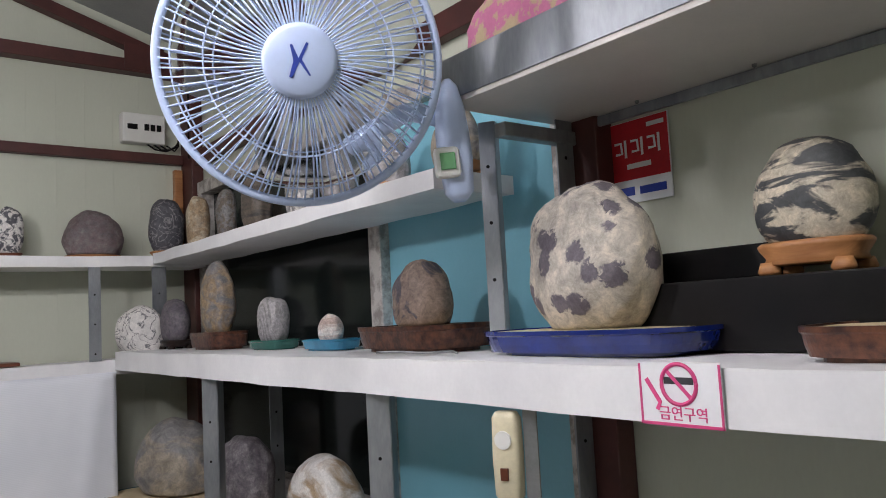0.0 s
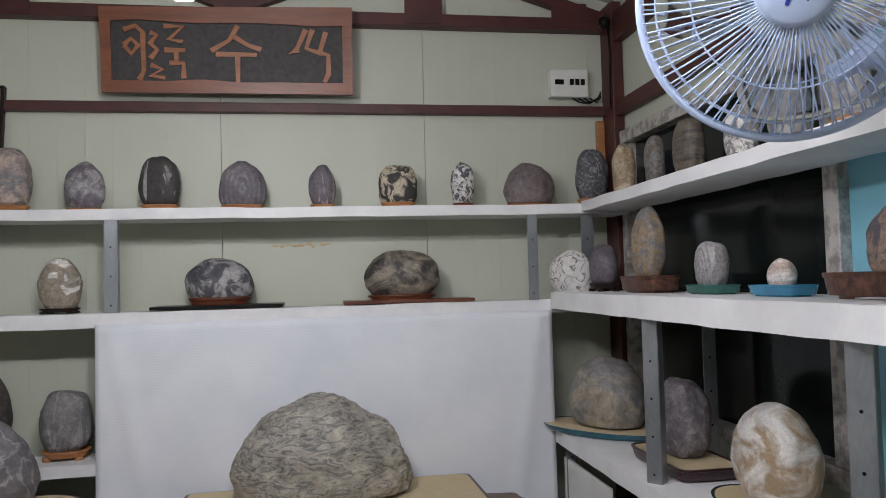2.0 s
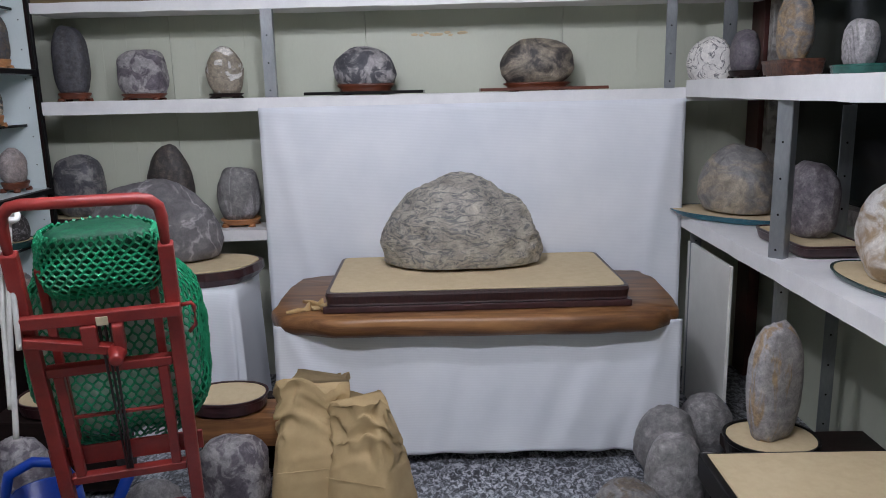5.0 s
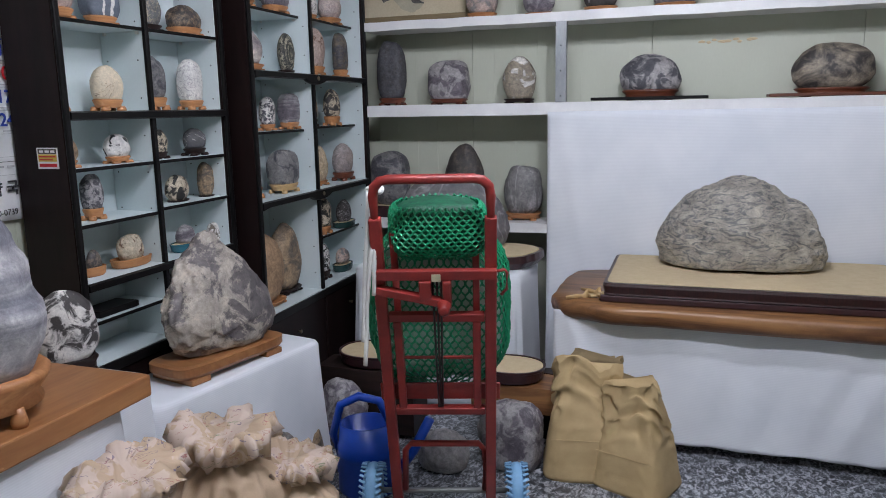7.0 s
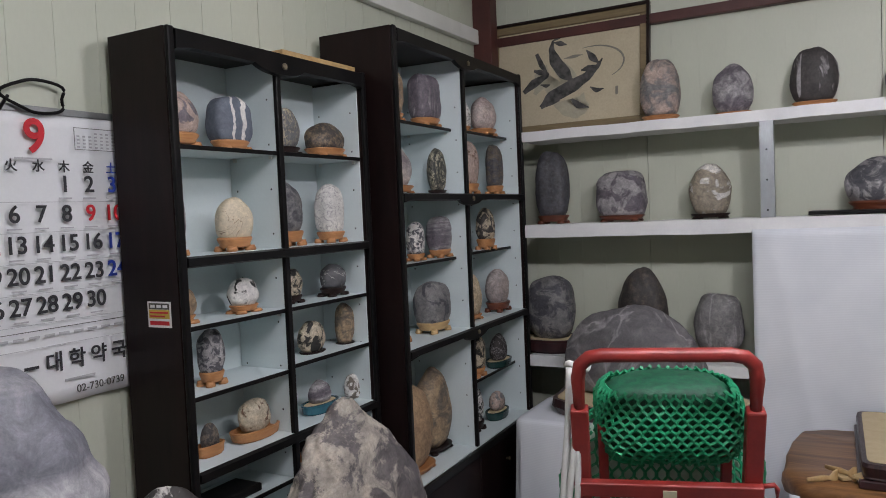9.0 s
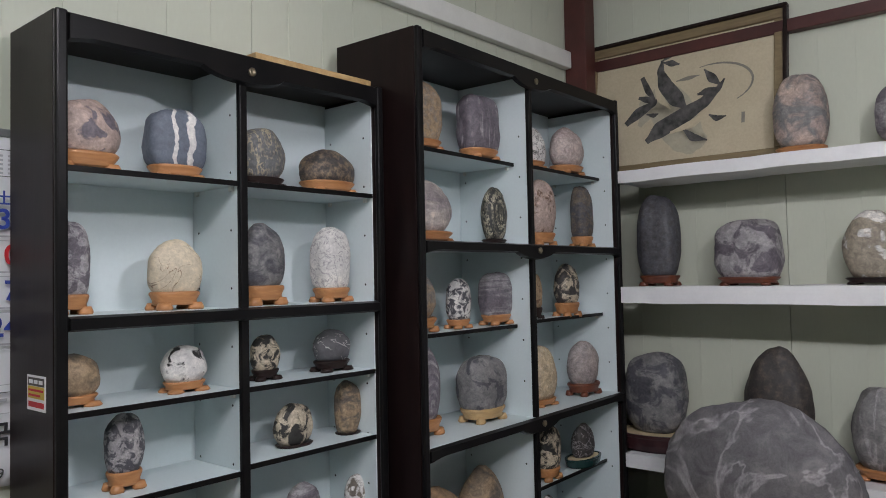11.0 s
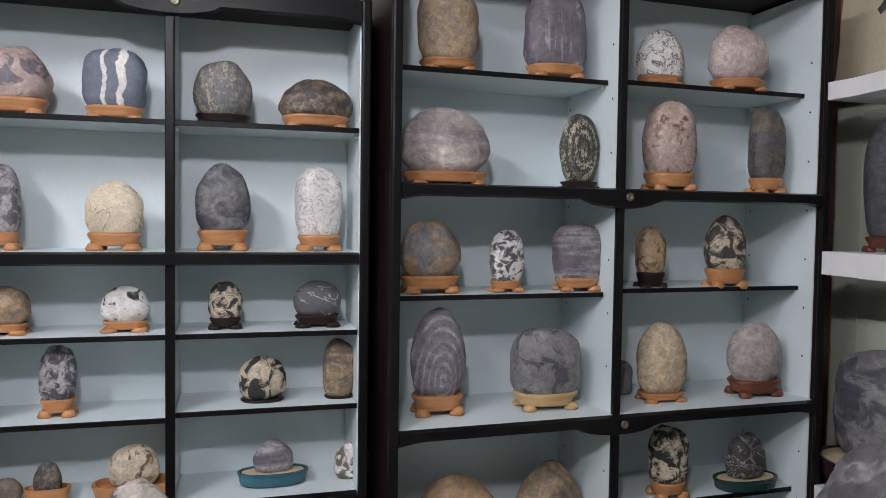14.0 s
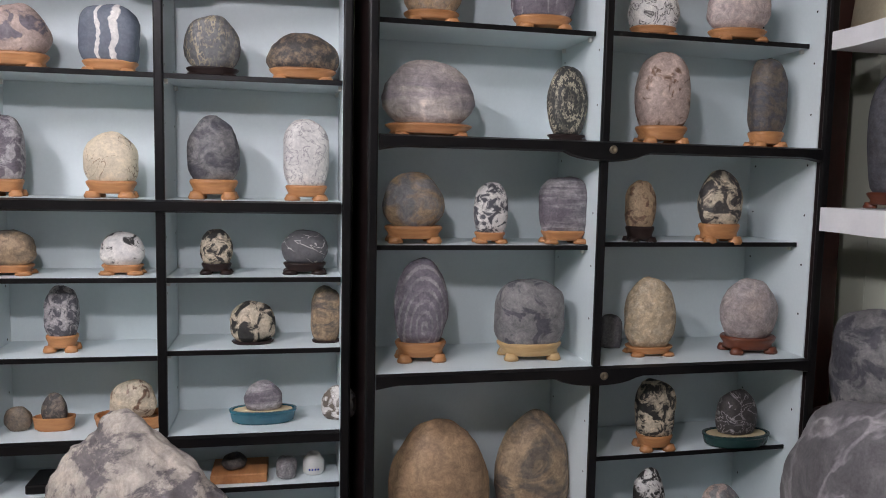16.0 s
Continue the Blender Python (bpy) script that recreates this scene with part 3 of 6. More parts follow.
# red-brown steel truss and rails on the back wall
truss = structure("steel_truss", "dark red-brown painted steel truss along the back wall", "truss")
TY0, TY1 = BACK - 0.07, BACK - 0.002
slab("bottom_chord", (LEFT + 0.001, RIGHT - 0.06, TY0, TY1, 2.74, 2.80), STEEL_RED, truss, 0.003)
slab("wall_rail", (LEFT + 0.001, RIGHT - 0.06, BACK - 0.045, TY1, 2.325, 2.37), STEEL_RED, truss, 0.003)


def bar(name, p, q, w, parent, material):
    p, q = Vector(p), Vector(q)
    bm = bmesh.new()
    ln = (q - p).length
    box(bm, -w / 2, w / 2, -w / 2, w / 2, 0, ln, 0.002)
    ob = part(name, bm, material, parent)
    ob.matrix_basis = Matrix.Translation(p) @ (q - p).to_track_quat("Z", "Y").to_matrix().to_4x4()
    return ob


TYM = (TY0 + TY1) / 2
bar("rafter", (RIGHT - 0.04, TYM, 2.80), (RIDGE_X, TYM, RIDGE - 0.07), 0.055, truss, STEEL_RED)
bar("rafter", (LEFT + 0.02, TYM, 2.80), (RIDGE_X, TYM, RIDGE - 0.07), 0.055, truss, STEEL_RED)
bar("king_post", (RIDGE_X, TYM, 2.80), (RIDGE_X, TYM, RIDGE - 0.08), 0.06, truss, STEEL_RED)
for x in (-1.55, 0.28, 1.0):
    bar("web_post", (x, TYM, 2.80), (x, TYM, RIDGE - 0.30 * abs(x - RIDGE_X) - 0.10), 0.055, truss, STEEL_RED)
bar("diagonal", (RIDGE_X, TYM, 2.80), (0.22, TYM, 3.10), 0.045, truss, STEEL_RED)
bar("diagonal", (RIDGE_X, TYM, 2.80), (-1.40, TYM, 3.10), 0.045, truss, STEEL_RED)
for x in (RIDGE_X, 0.28, -1.55, 1.0):
    slab("gusset", (x - 0.09, x + 0.09, TY0 - 0.006, TY0 - 0.001, 2.75, 2.87), STEEL_RED, truss, 0.001)
corner_post = structure("steel_column", "dark red-brown steel column and eave beams in the corner", "column")
slab("column", (RIGHT - 0.058, RIGHT - 0.004, BACK - 0.15, BACK - 0.004, 0, 2.86), STEEL_RED, corner_post, 0.003)
slab("eave_beam", (RIGHT - 0.05, RIGHT - 0.003, FRONT + 0.01, BACK - 0.151, 2.66, 2.80), STEEL_RED, corner_post, 0.003)
slab("window_beam", (RIGHT - 0.045, RIGHT - 0.003, WY0 - 0.1, BACK - 0.151, 2.30, 2.37), STEEL_RED, corner_post, 0.003)
slab("door_column", (RIGHT - 0.06, RIGHT - 0.003, 1.02, 1.10, 0, 2.66), STEEL_RED, corner_post, 0.003)
slab("west_column", (LEFT + 0.003, LEFT + 0.10, BACK - 0.15, BACK - 0.072, 0, 2.9), STEEL_RED, corner_post, 0.003)
trim = structure("trim", "pale strip along the top of the side wall", "trim")
slab("strip", (LEFT + 0.001, LEFT + 0.035, FRONT + 0.01, BACK - 0.152, 2.33, 2.40), WHITE_PLASTIC, trim, 0.004)
slab("corner_strip", (RIGHT - 0.10, RIGHT - 0.062, BACK - 0.035, BACK - 0.003, 1.9, 2.30), WOOD, trim, 0.002)
wall_marks = tagged(new("glue_stain"), "brown glue residue on the wall panel", "stain")
for i in range(9):
    bm = bmesh.new()
    x = -0.43 + 0.03 * i + 0.01 * math.sin(3 * i)
    loft(bm, ((0.018 + 0.008 * math.sin(5 * i), 0.007, 0), (0.012, 0.004, 0.0012)), 12, 2, True, 0.6, i)
    ob = part("smear", bm, SAND, wall_marks)
    ob.matrix_basis = pose(x, BACK - 0.002, 1.712 + 0.006 * math.sin(4 * i), 90, 0, 0)


# ---- shelving ----
def wrapped_shelf(name, label, x0, x1, y0, y1, z0, z1):
    """A board wrapped in white sheet, with softly uneven edges."""
    bm = bmesh.new()
    box(bm, x0, x1, y0, y1, z0, z1)
    long_axis = 0 if x1 - x0 > y1 - y0 else 1
    es = [e for e in bm.edges if abs((e.verts[0].co - e.verts[1].co)[long_axis]) > 0.1]
    bmesh.ops.subdivide_edges(bm, edges=es, cuts=40, use_grid_fill=True)
    for v in bm.verts:
        k = noise.noise(v.co * 6) * 0.004
        v.co.z += k
        v.co[1 - long_axis] += noise.noise(v.co * 5 + Vector((9, 2, 4))) * 0.003
    ob = part(name, bm, WHITE_SHELF)
    return tagged(ob, label, "shelf", "display shelves")


UP_B, UP_R, MID, MID_R, LOW = 1.862, 1.872, 1.433, 1.465, 0.825
wrapped_shelf("display_shelf", "long white-wrapped upper shelf along the back wall", -2.118, 1.18, 3.285, BACK - 0.075, UP_B - 0.045, UP_B)
wrapped_shelf("display_shelf", "long white-wrapped middle shelf along the back wall", -2.118, 1.18, 3.285, BACK - 0.075, MID - 0.060, MID)
wrapped_shelf("display_shelf", "short white-wrapped low shelf along the back wall", -2.118, -1.13, 3.285, BACK - 0.075, LOW - 0.05, LOW)
wrapped_shelf("display_shelf", "white-wrapped upper shelf in front of the window", 0.95, 1.19, 1.29, 3.282, UP_R - 0.045, UP_R)
wrapped_shelf("display_shelf", "white-wrapped middle shelf in front of the window", 0.79, 1.18, -0.6, 3.282, MID_R - 0.074, MID_R)
wrapped_shelf("display_shelf", "white-wrapped low shelf in front of the window", 0.79, 1.18, 0.9, 3.40, LOW - 0.02, LOW + 0.04)


def angle_post(x, y, z0, z1, wx, wy, flip=1, label="slotted galvanised steel shelf post"):
    """An L-section post with a line of bolt holes shown as dark dimples."""
    ob = thing("shelf_post", pose(x, y, z0), label, "post", "shelf posts")
    bm = bmesh.new()
    h = z1 - z0
    box(bm, -wx / 2, wx / 2, 0, 0.003, 0, h)
    box(bm, flip * wx / 2 - 0.0015, flip * wx / 2 + 0.0015, 0.003, wy, 0, h)
    part("angle", bm, GALV, ob)
    bm = bmesh.new()
    loft(bm, ((0.004, 0.004, 0), (0.004, 0.004, 0.0006)), 8)
    me = mesh_from("bolt_hole", bm, BLACK_EDGE)
    k = 0.03
    while k < h - 0.02:
        hole = new("bolt_hole", me)
        hole.parent = ob
        hole.matrix_basis = pose(0, 0, k, 90)
        k += 0.12
    return ob


angle_post(-1.073, 3.279, MID, UP_B - 0.046, 0.05, 0.035)
angle_post(0.715, 3.279, MID, UP_B - 0.046, 0.046, 0.035)
angle_post(0.98, 3.30, MID, UP_B - 0.046, 0.06, 0.035)
for y, z0, z1, w in ((2.31, LOW + 0.04, MID_R - 0.074, 0.06), (1.35, LOW + 0.04, MID_R - 0.074, 0.05)):
    ob = angle_post(0.785, y, z0, z1, 0.05, 0.04)
    ob.matrix_basis = pose(0.815, y, z0, 0, 0, -50)
ob = angle_post(0.955, 1.10, MID_R, UP_R + 0.08, 0.034, 0.03)
ob.matrix_basis = pose(1.0, 1.165, MID_R, 0, 0, -60)
ob = angle_post(1.15, 1.08, 0.4, 2.3, 0.05, 0.05)
ob = angle_post(1.15, 2.55, 0.0, MID - 0.07, 0.05, 0.04)
for y in (0.95, 2.3, 3.2):
    angle_post(0.84, y, 0.0, LOW - 0.02, 0.05, 0.04)

# hanging steel shelf above the walker's shoulder
steel_shelf = thing("steel_shelf", pose(0, 0, 0), "galvanised steel overhead shelf with a grey board underside", "shelf")
slab("fascia", (0.85, 0.853, -0.8, 1.12, 1.962, 2.045), GALV, steel_shelf, 0.001)
slab("end_plate", (0.853, 1.2, 1.117, 1.12, 1.962, 2.045), GALV, steel_shelf, 0.001)
slab("board", (0.853, 1.2, -0.8, 1.116, 1.952, 1.968), STEEL_BOARD, steel_shelf, 0.001)
slab("back_rail", (1.19, 1.2, -0.8, 1.116, 1.93, 1.951), GALV, steel_shelf, 0.001)
slab("bracket", (0.97, 1.2, 1.075, 1.105, 1.90, 1.93), GALV, steel_shelf, 0.003)
for y in (0.15, 0.4, 0.65, 0.9):
    bm = bmesh.new()
    bmesh.ops.create_icosphere(bm, subdivisions=1, radius=0.005, matrix=Matrix.Translation((1.17, y, 1.95)))
    part("bolt", bm, METAL_GREY, steel_shelf)

bundle = thing("cloth_bundle", pose(0.97, 0.92, 1.97), "flower-patterned cloth bundle on the steel shelf", "bundle")
part("cloth", stone_mesh("box", 0.22, 0.36, 0.20, 3.3), FLOWERED, bundle, smooth=True)

# white cloth hangings and cloth-covered tables
def draped(name, label, x0, x1, z0, z1, y, depth=0.012, seed=1.0, flare=0.05, material=None):
    """A hanging cloth in the xz plane with shallow folds, two-sided."""
    bm = bmesh.new()
    nx, nz = 90, 40
    grid = []
    for j in range(nz + 1):
        v = j / nz
        row = []
        for i in range(nx + 1):
            u = i / nx
            x = x0 + (x1 - x0) * u
            z = z1 - (z1 - z0) * v + (0.01 * noise.noise((u * 9, seed, 0)) if v > 0.98 else 0)
            fold = depth * (0.25 + v) * (noise.noise((u * 7 + seed, v * 1.2, seed)) + 0.6 * noise.noise((u * 17 + v * 2, v * 0.8, seed * 2)))
            crease = 0.012 * math.exp(-((u - 0.97 + 0.10 * v) / 0.02) ** 2) + 0.010 * math.exp(-((u - 0.03 - 0.14 * v) / 0.02) ** 2)
            row.append(bm.verts.new((x, y - fold - crease - flare * v * v, z)))
        grid.append(row)
    for j in range(nz):
        for i in range(nx):
            bm.faces.new((grid[j][i], grid[j][i + 1], grid[j + 1][i + 1], grid[j + 1][i]))
    me = mesh_from(name, bm, material or CLOTH, True)
    ob = new(name, me)
    so = ob.modifiers.new("thickness", "SOLIDIFY")
    so.thickness = 0.002
    return tagged(ob, label, "cloth", "white cloths")


draped("hanging_cloth", "white ribbed cloth hanging below the middle shelf", -1.133, 0.790, 0.04, 1.387, 3.272, 0.012, 1.0, 0.02)
draped("table_cloth", "white cloth hanging below the wooden table", -0.96, 0.60, 0.045, 0.575, 2.585, 0.022, 4.0, 0.02)


def cloth_block(label, m, w, d, h, seed):
    """A box under a draped cloth: rounded top edge, sides with growing folds."""
    bm = bmesh.new()
    rings = [(w / 2 * 0.90, d / 2 * 0.90, h), (w / 2 * 0.97, d / 2 * 0.97, h - 0.004), (w / 2, d / 2, h - 0.02)]
    for k in range(1, 13):
        rings.append((w / 2 + 0.02 * k / 12, d / 2 + 0.02 * k / 12, (h - 0.02) * (1 - k / 12) + 0.002))
    loops = loft(bm, rings, 120, 12.0)
    for j, loop in enumerate(loops[3:]):
        for i, v in enumerate(loop):
            a = (j + 1) / 12
            k = 1 + 0.055 * a * noise.noise((v.co.x * 9 + seed, v.co.y * 9, a * 0.6)) + 0.03 * a * math.sin(i * 0.55 + seed)
            v.co.x *= k
            v.co.y *= k
    ob = part("cloth_covered_box", bm, CLOTH, smooth=True)
    ob.matrix_basis = m
    return tagged(ob, label, "covered table", "white cloths")


cloth_block("white cloth draped over a box beside the cabinet", pose(-1.995, 1.70, 0, 0, 0, -10), 0.30, 0.80, 0.53, 1.0)
cloth_block("white cloth over a low table behind the cart", pose(-1.58, 3.01, 0), 0.84, 0.44, 0.665, 2.0)
cloth_block("white cloth draped over a long bench by the wall", pose(-2.075, 0.23, 0), 0.55, 1.66, 0.658, 3.0)
cloth_block("white cloth over a small stand by the cabinet", pose(-2.12, 1.205, 0), 0.36, 0.17, 0.64, 5.0)


# ---- glass-front display cabinets ----
def cabinet(label, x_front, x_back, y0, y1, top, rails, left, right, bottom, mull, arch, shelf_in, turn):
    """An open display cabinet: dark sides, pale lining, a black mullion, thin black-edged shelves and rails with knobs."""
    cab = thing("display_cabinet", pose(x_front, y0, 0, 0, 0, turn), label, "cabinet", "display cabinets")
    d, w, t = x_front - x_back, y1 - y0, 0.018
    slab("side_panel", (-d, 0, 0, t, 0, top), CABINET_DARK, cab)
    slab("side_panel", (-d, 0, w - t, w, 0, top), CABINET_DARK, cab)
    slab("side_lining", (-d + 0.006, -0.012, t + 0.0005, t + 0.004, bottom, top - 0.03), CABINET_IN, cab, 0)
    slab("side_lining", (-d + 0.006, -0.012, w - t - 0.004, w - t - 0.0005, bottom, top - 0.03), CABINET_IN, cab, 0)
    slab("back_panel", (-d, -d + 0.005, t + 0.0005, w - t - 0.0005, 0.05, top - 0.02), CABINET_IN, cab, 0)
    slab("top_board", (-d, 0, t + 0.0005, w - t - 0.0005, top - 0.022, top), CABINET_DARK, cab)
    slab("front_stile", (0.0005, 0.014, 0, 0.022, 0, top), BLACK_EDGE, cab, 0.005)
    slab("front_stile", (0.0005, 0.014, w - 0.022, w, 0, top), BLACK_EDGE, cab, 0.005)
    mw = 0.02
    slab("divider", (-d + 0.006, -0.013, mull - 0.006, mull + 0.006, bottom, top - 0.023), CABINET_IN, cab, 0)
    slab("mullion", (-0.012, 0.002, mull - mw / 2, mull + mw / 2, bottom, top - 0.03), BLACK_EDGE, cab, 0.003)
    # header and rails, with a scalloped lower edge where the knob sits
    for z, drop, wave in ((top - 0.004, 0.045, arch),) + tuple((r, 0.028, a) for r, a in rails):
        bm = bmesh.new()
        n = 60
        rows = []
        for i in range(n + 1):
            y = 0.024 + (w - 0.048) * i / n
            low = z - drop
            if wave:
                u = abs(y - mull)
                low -= 0.020 * max(0, 1 - (u / 0.10) ** 2) ** 0.6 if u < 0.10 else 0
                e = min(y, w - y)
                low -= 0.012 * max(0, 1 - e / 0.07)
            rows.append([bm.verts.new(p) for p in ((0.002, y, low), (0.016, y, low + 0.004), (0.016, y, z - 0.004), (0.002, y, z))])
        for a, b in zip(rows, rows[1:]):
            for i in range(4):
                bm.faces.new((a[i], a[(i + 1) % 4], b[(i + 1) % 4], b[i]))
        bm.faces.new(rows[0])
        bm.faces.new(rows[-1])
        rail = part("rail", bm, BLACK_EDGE, cab)
        if wave:
            bm = bmesh.new()
            loft(bm, ((0.009, 0.009, 0), (0.010, 0.010, 0.004), (0.006, 0.006, 0.007), (0.004, 0.004, 0.004)), 20)
            k = part("knob", bm, BRASS, rail, "dull brass lock knob", True)
            k.matrix_basis = pose(0.016, mull + 0.012, z - drop + 0.008, 0, 90, 0)
    for r, a in rails:
        slab("fixed_shelf", (-d + 0.006, 0.0, t + 0.005, w - t - 0.005, r - 0.018, r), CABINET_IN, cab, 0)
    for zs, (a, b) in ((left, (t + 0.005, mull - 0.007)), (right, (mull + 0.007, w - t - 0.005))):
        for z in zs:
            sh = slab("shelf", (-d + 0.006, -shelf_in, a, b, z - 0.010, z), CABINET_IN, cab, 0)
            slab("edge_strip", (-shelf_in + 0.0005, -shelf_in + 0.005, a, b, z - 0.011, z + 0.0005), BLACK_EDGE, sh, 0.001)
            for yy in (a + 0.004, b - 0.004):
                for xx in (-shelf_in - 0.02, -d + 0.03):
                    bm = bmesh.new()
                    box(bm, xx - 0.005, xx + 0.005, yy - 0.004, yy + 0.004, z - 0.021, z - 0.0105, 0.001)
                    part("shelf_pin", bm, WHITE_PLASTIC, sh)
    # drilled pin holes up the side linings
    bm = bmesh.new()
    k = bottom + 0.08
    while k < top - 0.1:
        for yy, ry in ((t + 0.0045, 0), (w - t - 0.0045, 0), (mull - 0.0065, 0), (mull + 0.0065, 0)):
            for xx in (-0.04, -d + 0.03):
                bmesh.ops.create_circle(bm, cap_ends=True, segments=8, radius=0.003, matrix=pose(xx, yy, k, 90))
        k += 0.064 * 2
    part("pin_hole", bm, BLACK_EDGE, cab)["kind"] = "stuff"
    slab("floor_board", (-d + 0.006, 0.0, t + 0.001, w - t - 0.001, bottom - 0.018, bottom), CABINET_IN, cab, 0)
    slab("bottom_rail", (0.001, 0.015, 0.023, w - 0.023, bottom - 0.035, bottom - 0.002), BLACK_EDGE, cab, 0.003)
    for a, b in ((0.024, mull - 0.002), (mull + 0.002, w - 0.024)):
        door = slab("drawer_front", (-0.012, 0.006, a, b, 0.06, bottom - 0.037), CABINET_DARK, cab, 0.004)
        bm = bmesh.new()
        loft(bm, ((0.006, 0.006, 0), (0.004, 0.004, 0.008), (0.009, 0.009, 0.014), (0.006, 0.006, 0.018)), 16)
        k = part("handle", bm, BRASS, door, "small round metal handle", True)
        k.matrix_basis = pose(0.006, (a + b) / 2 - 0.02, (bottom - 0.037) * 0.82, 0, 90, 0)
    slab("plinth", (-d, -0.02, t + 0.001, w - t - 0.001, 0.0, 0.058), CABINET_DARK, cab)
    return cab


cabinet_a = cabinet("dark-framed open display cabinet with pale blue lining, full of stones", -2.192, -2.392, 1.303, 2.122, 1.982, ((1.426, False), (0.890, False)), (1.702, 1.251, 1.074, 0.757), (1.702, 1.251, 1.084, 0.757), 0.62, 0.399, True, 0.012, 0)
cabinet_b = cabinet("taller dark-framed display cabinet with pale blue lining, full of stones", -2.092, -2.375, 2.148, 3.305, 2.132, ((1.580, True), (1.046, True)), (1.840, 1.330), (1.845, 1.338, 0.795), 0.562, 0.556, True, 0.065, 2.0)
slab_ = tagged(slab("leftover_board", (-2.39, -2.21, 1.75, 2.11, 1.984, 2.002), WOOD_LIGHT), "pale thin board lying on the cabinet", "board")
sticker = thing("label_sticker", pose(-2.262, 1.3025, 1.287), "small yellow and white sticker on the cabinet side", "sticker")
slab("paper", (-0.041, 0.041, -0.001, 0, -0.032, 0.032), PAPER, sticker, 0)
slab("yellow_band", (-0.036, 0.036, -0.0016, -0.001, -0.010, 0.012), YELLOW_INK, sticker, 0)
slab("dark_band", (-0.036, 0.036, -0.0016, -0.001, 0.013, 0.028), INK_GREY, sticker, 0)
for k in range(3):
    slab("text_bar", (-0.030 + 0.022 * k, -0.014 + 0.022 * k, -0.0021, -0.0016, 0.017, 0.024), PAPER, sticker, 0)
for k in range(2):
    slab("text_bar", (-0.032, 0.020 + 0.012 * k, -0.0021, -0.0016, -0.006 + 0.009 * k, -0.002 + 0.009 * k), INK_RED, sticker, 0)
slab("text_bar", (-0.034, 0.034, -0.0016, -0.001, -0.026, -0.016), INK_RED, sticker, 0)


# ---- stones on the shelves and in the cabinets ----
display("pinkish grey stone with purple blots", "egg", "spots", PINK, PURPLE, (-2.275, 1.392, 1.702), 0.148, 0.110, 0.034, "wood", 90, 0.62)
display("blue-grey stone with two white vertical veins", "box", "twin", BLUE, WHITE, (-2.275, 1.587, 1.702), 0.129, 0.126, 0.027, "wood", 90, 0.62)
display("grey stone with yellowish swirls", "egg", "oval", (0.16, 0.165, 0.17), (0.44, 0.39, 0.28), (-2.275, 1.807, 1.702), 0.128, 0.121, 0.022, "dark", 90, 0.62)
display("flat dark stone with speckled top", "dome", "fleck", DARK, TAN, (-2.275, 2.011, 1.702), 0.169, 0.087, 0.028, "wood", 90, 0.62)
display("upright mauve-grey mottled stone", "tall", "mottle", LGREY, PURPLE, (-2.275, 1.366, 1.426), 0.076, 0.143, 0.036, "wood", 90, 0.62)
display("cream stone with thin brown lines", "egg", "line", (0.66, 0.58, 0.44), BROWN, (-2.275, 1.584, 1.426), 0.118, 0.114, 0.036, "wood", 90, 0.62)
display("dark slate stone with a pale crescent", "egg", "veil", SLATE, GREY, (-2.275, 1.808, 1.426), 0.119, 0.151, 0.043, "wood", 90, 0.62)
display("white upright stone with grey wrinkles", "tall", "crack", WHITE, LGREY, (-2.275, 2.020, 1.426), 0.107, 0.159, 0.034, "wood", 90, 0.62)
display("low brown-grey stone with pale band", "egg", "veil", BROWNGREY, TAN, (-2.275, 1.367, 1.251), 0.110, 0.079, 0.022, "wood", 90, 0.62)
display("white stone with black spots", "egg", "spots", WHITE, BLACK, (-2.275, 1.605, 1.251), 0.100, 0.076, 0.022, "wood", 90, 0.62)
display("beige and black patched stone", "egg", "mottle", CREAM, BLACK, (-2.275, 1.813, 1.251), 0.075, 0.082, 0.024, "dark", 90, 0.62)
display("dark grey stone with a white vein", "egg", "line", (0.12, 0.12, 0.13), WHITE, (-2.275, 2.017, 1.251), 0.111, 0.080, 0.026, "dark", 90, 0.62)
display("black and grey figured stone", "tall", "mottle", SLATE, LGREY, (-2.275, 1.472, 1.074), 0.075, 0.116, 0.036, "wood", 90, 0.62)
display("black and cream crackled stone", "egg", "mottle", BLACK, CREAM, (-2.275, 1.895, 1.074), 0.107, 0.096, 0.016, "dark", 90, 0.62)
display("upright brown-grey pointed stone", "tall", "veil", BROWNGREY, TAN, (-2.275, 2.069, 1.074), 0.075, 0.134, 0.013, "dark", 90, 0.62)
display("small olive-grey stone lying on shelf", "egg", "plain", BROWNGREY, TAN, (-2.275, 1.373, 0.890), 0.060, 0.057, 0.000, "none", 90, 0.62)
display("small dark green domed stone", "dome", "mottle", DARK, BROWNGREY, (-2.275, 1.450, 0.890), 0.057, 0.070, 0.033, "woodtray", 90, 0.62)
display("cream stone with pitted brown middle", "egg", "spots", CREAM, BROWN, (-2.275, 1.622, 0.890), 0.107, 0.095, 0.032, "woodtray", 90, 0.62)
display("grey stone with pale stripe", "dome", "bands", PURPLE, LGREY, (-2.275, 1.919, 0.890), 0.091, 0.071, 0.034, "tealtray", 90, 0.62)
display("pale grey patched stone lying on shelf", "egg", "mottle", WHITE, BROWNGREY, (-2.275, 2.103, 0.890), 0.090, 0.084, 0.000, "none", 90, 0.62)
display("brown mottled round stone", "tall", "fleck", TAN, GREY, (-2.218, 2.305, 1.842), 0.142, 0.172, 0.024, "wood", 90, 0.62)
display("purple-grey stone with vertical streaks", "box", "streak", PURPLE, LGREY, (-2.218, 2.575, 1.842), 0.155, 0.175, 0.029, "wood", 90, 0.62)
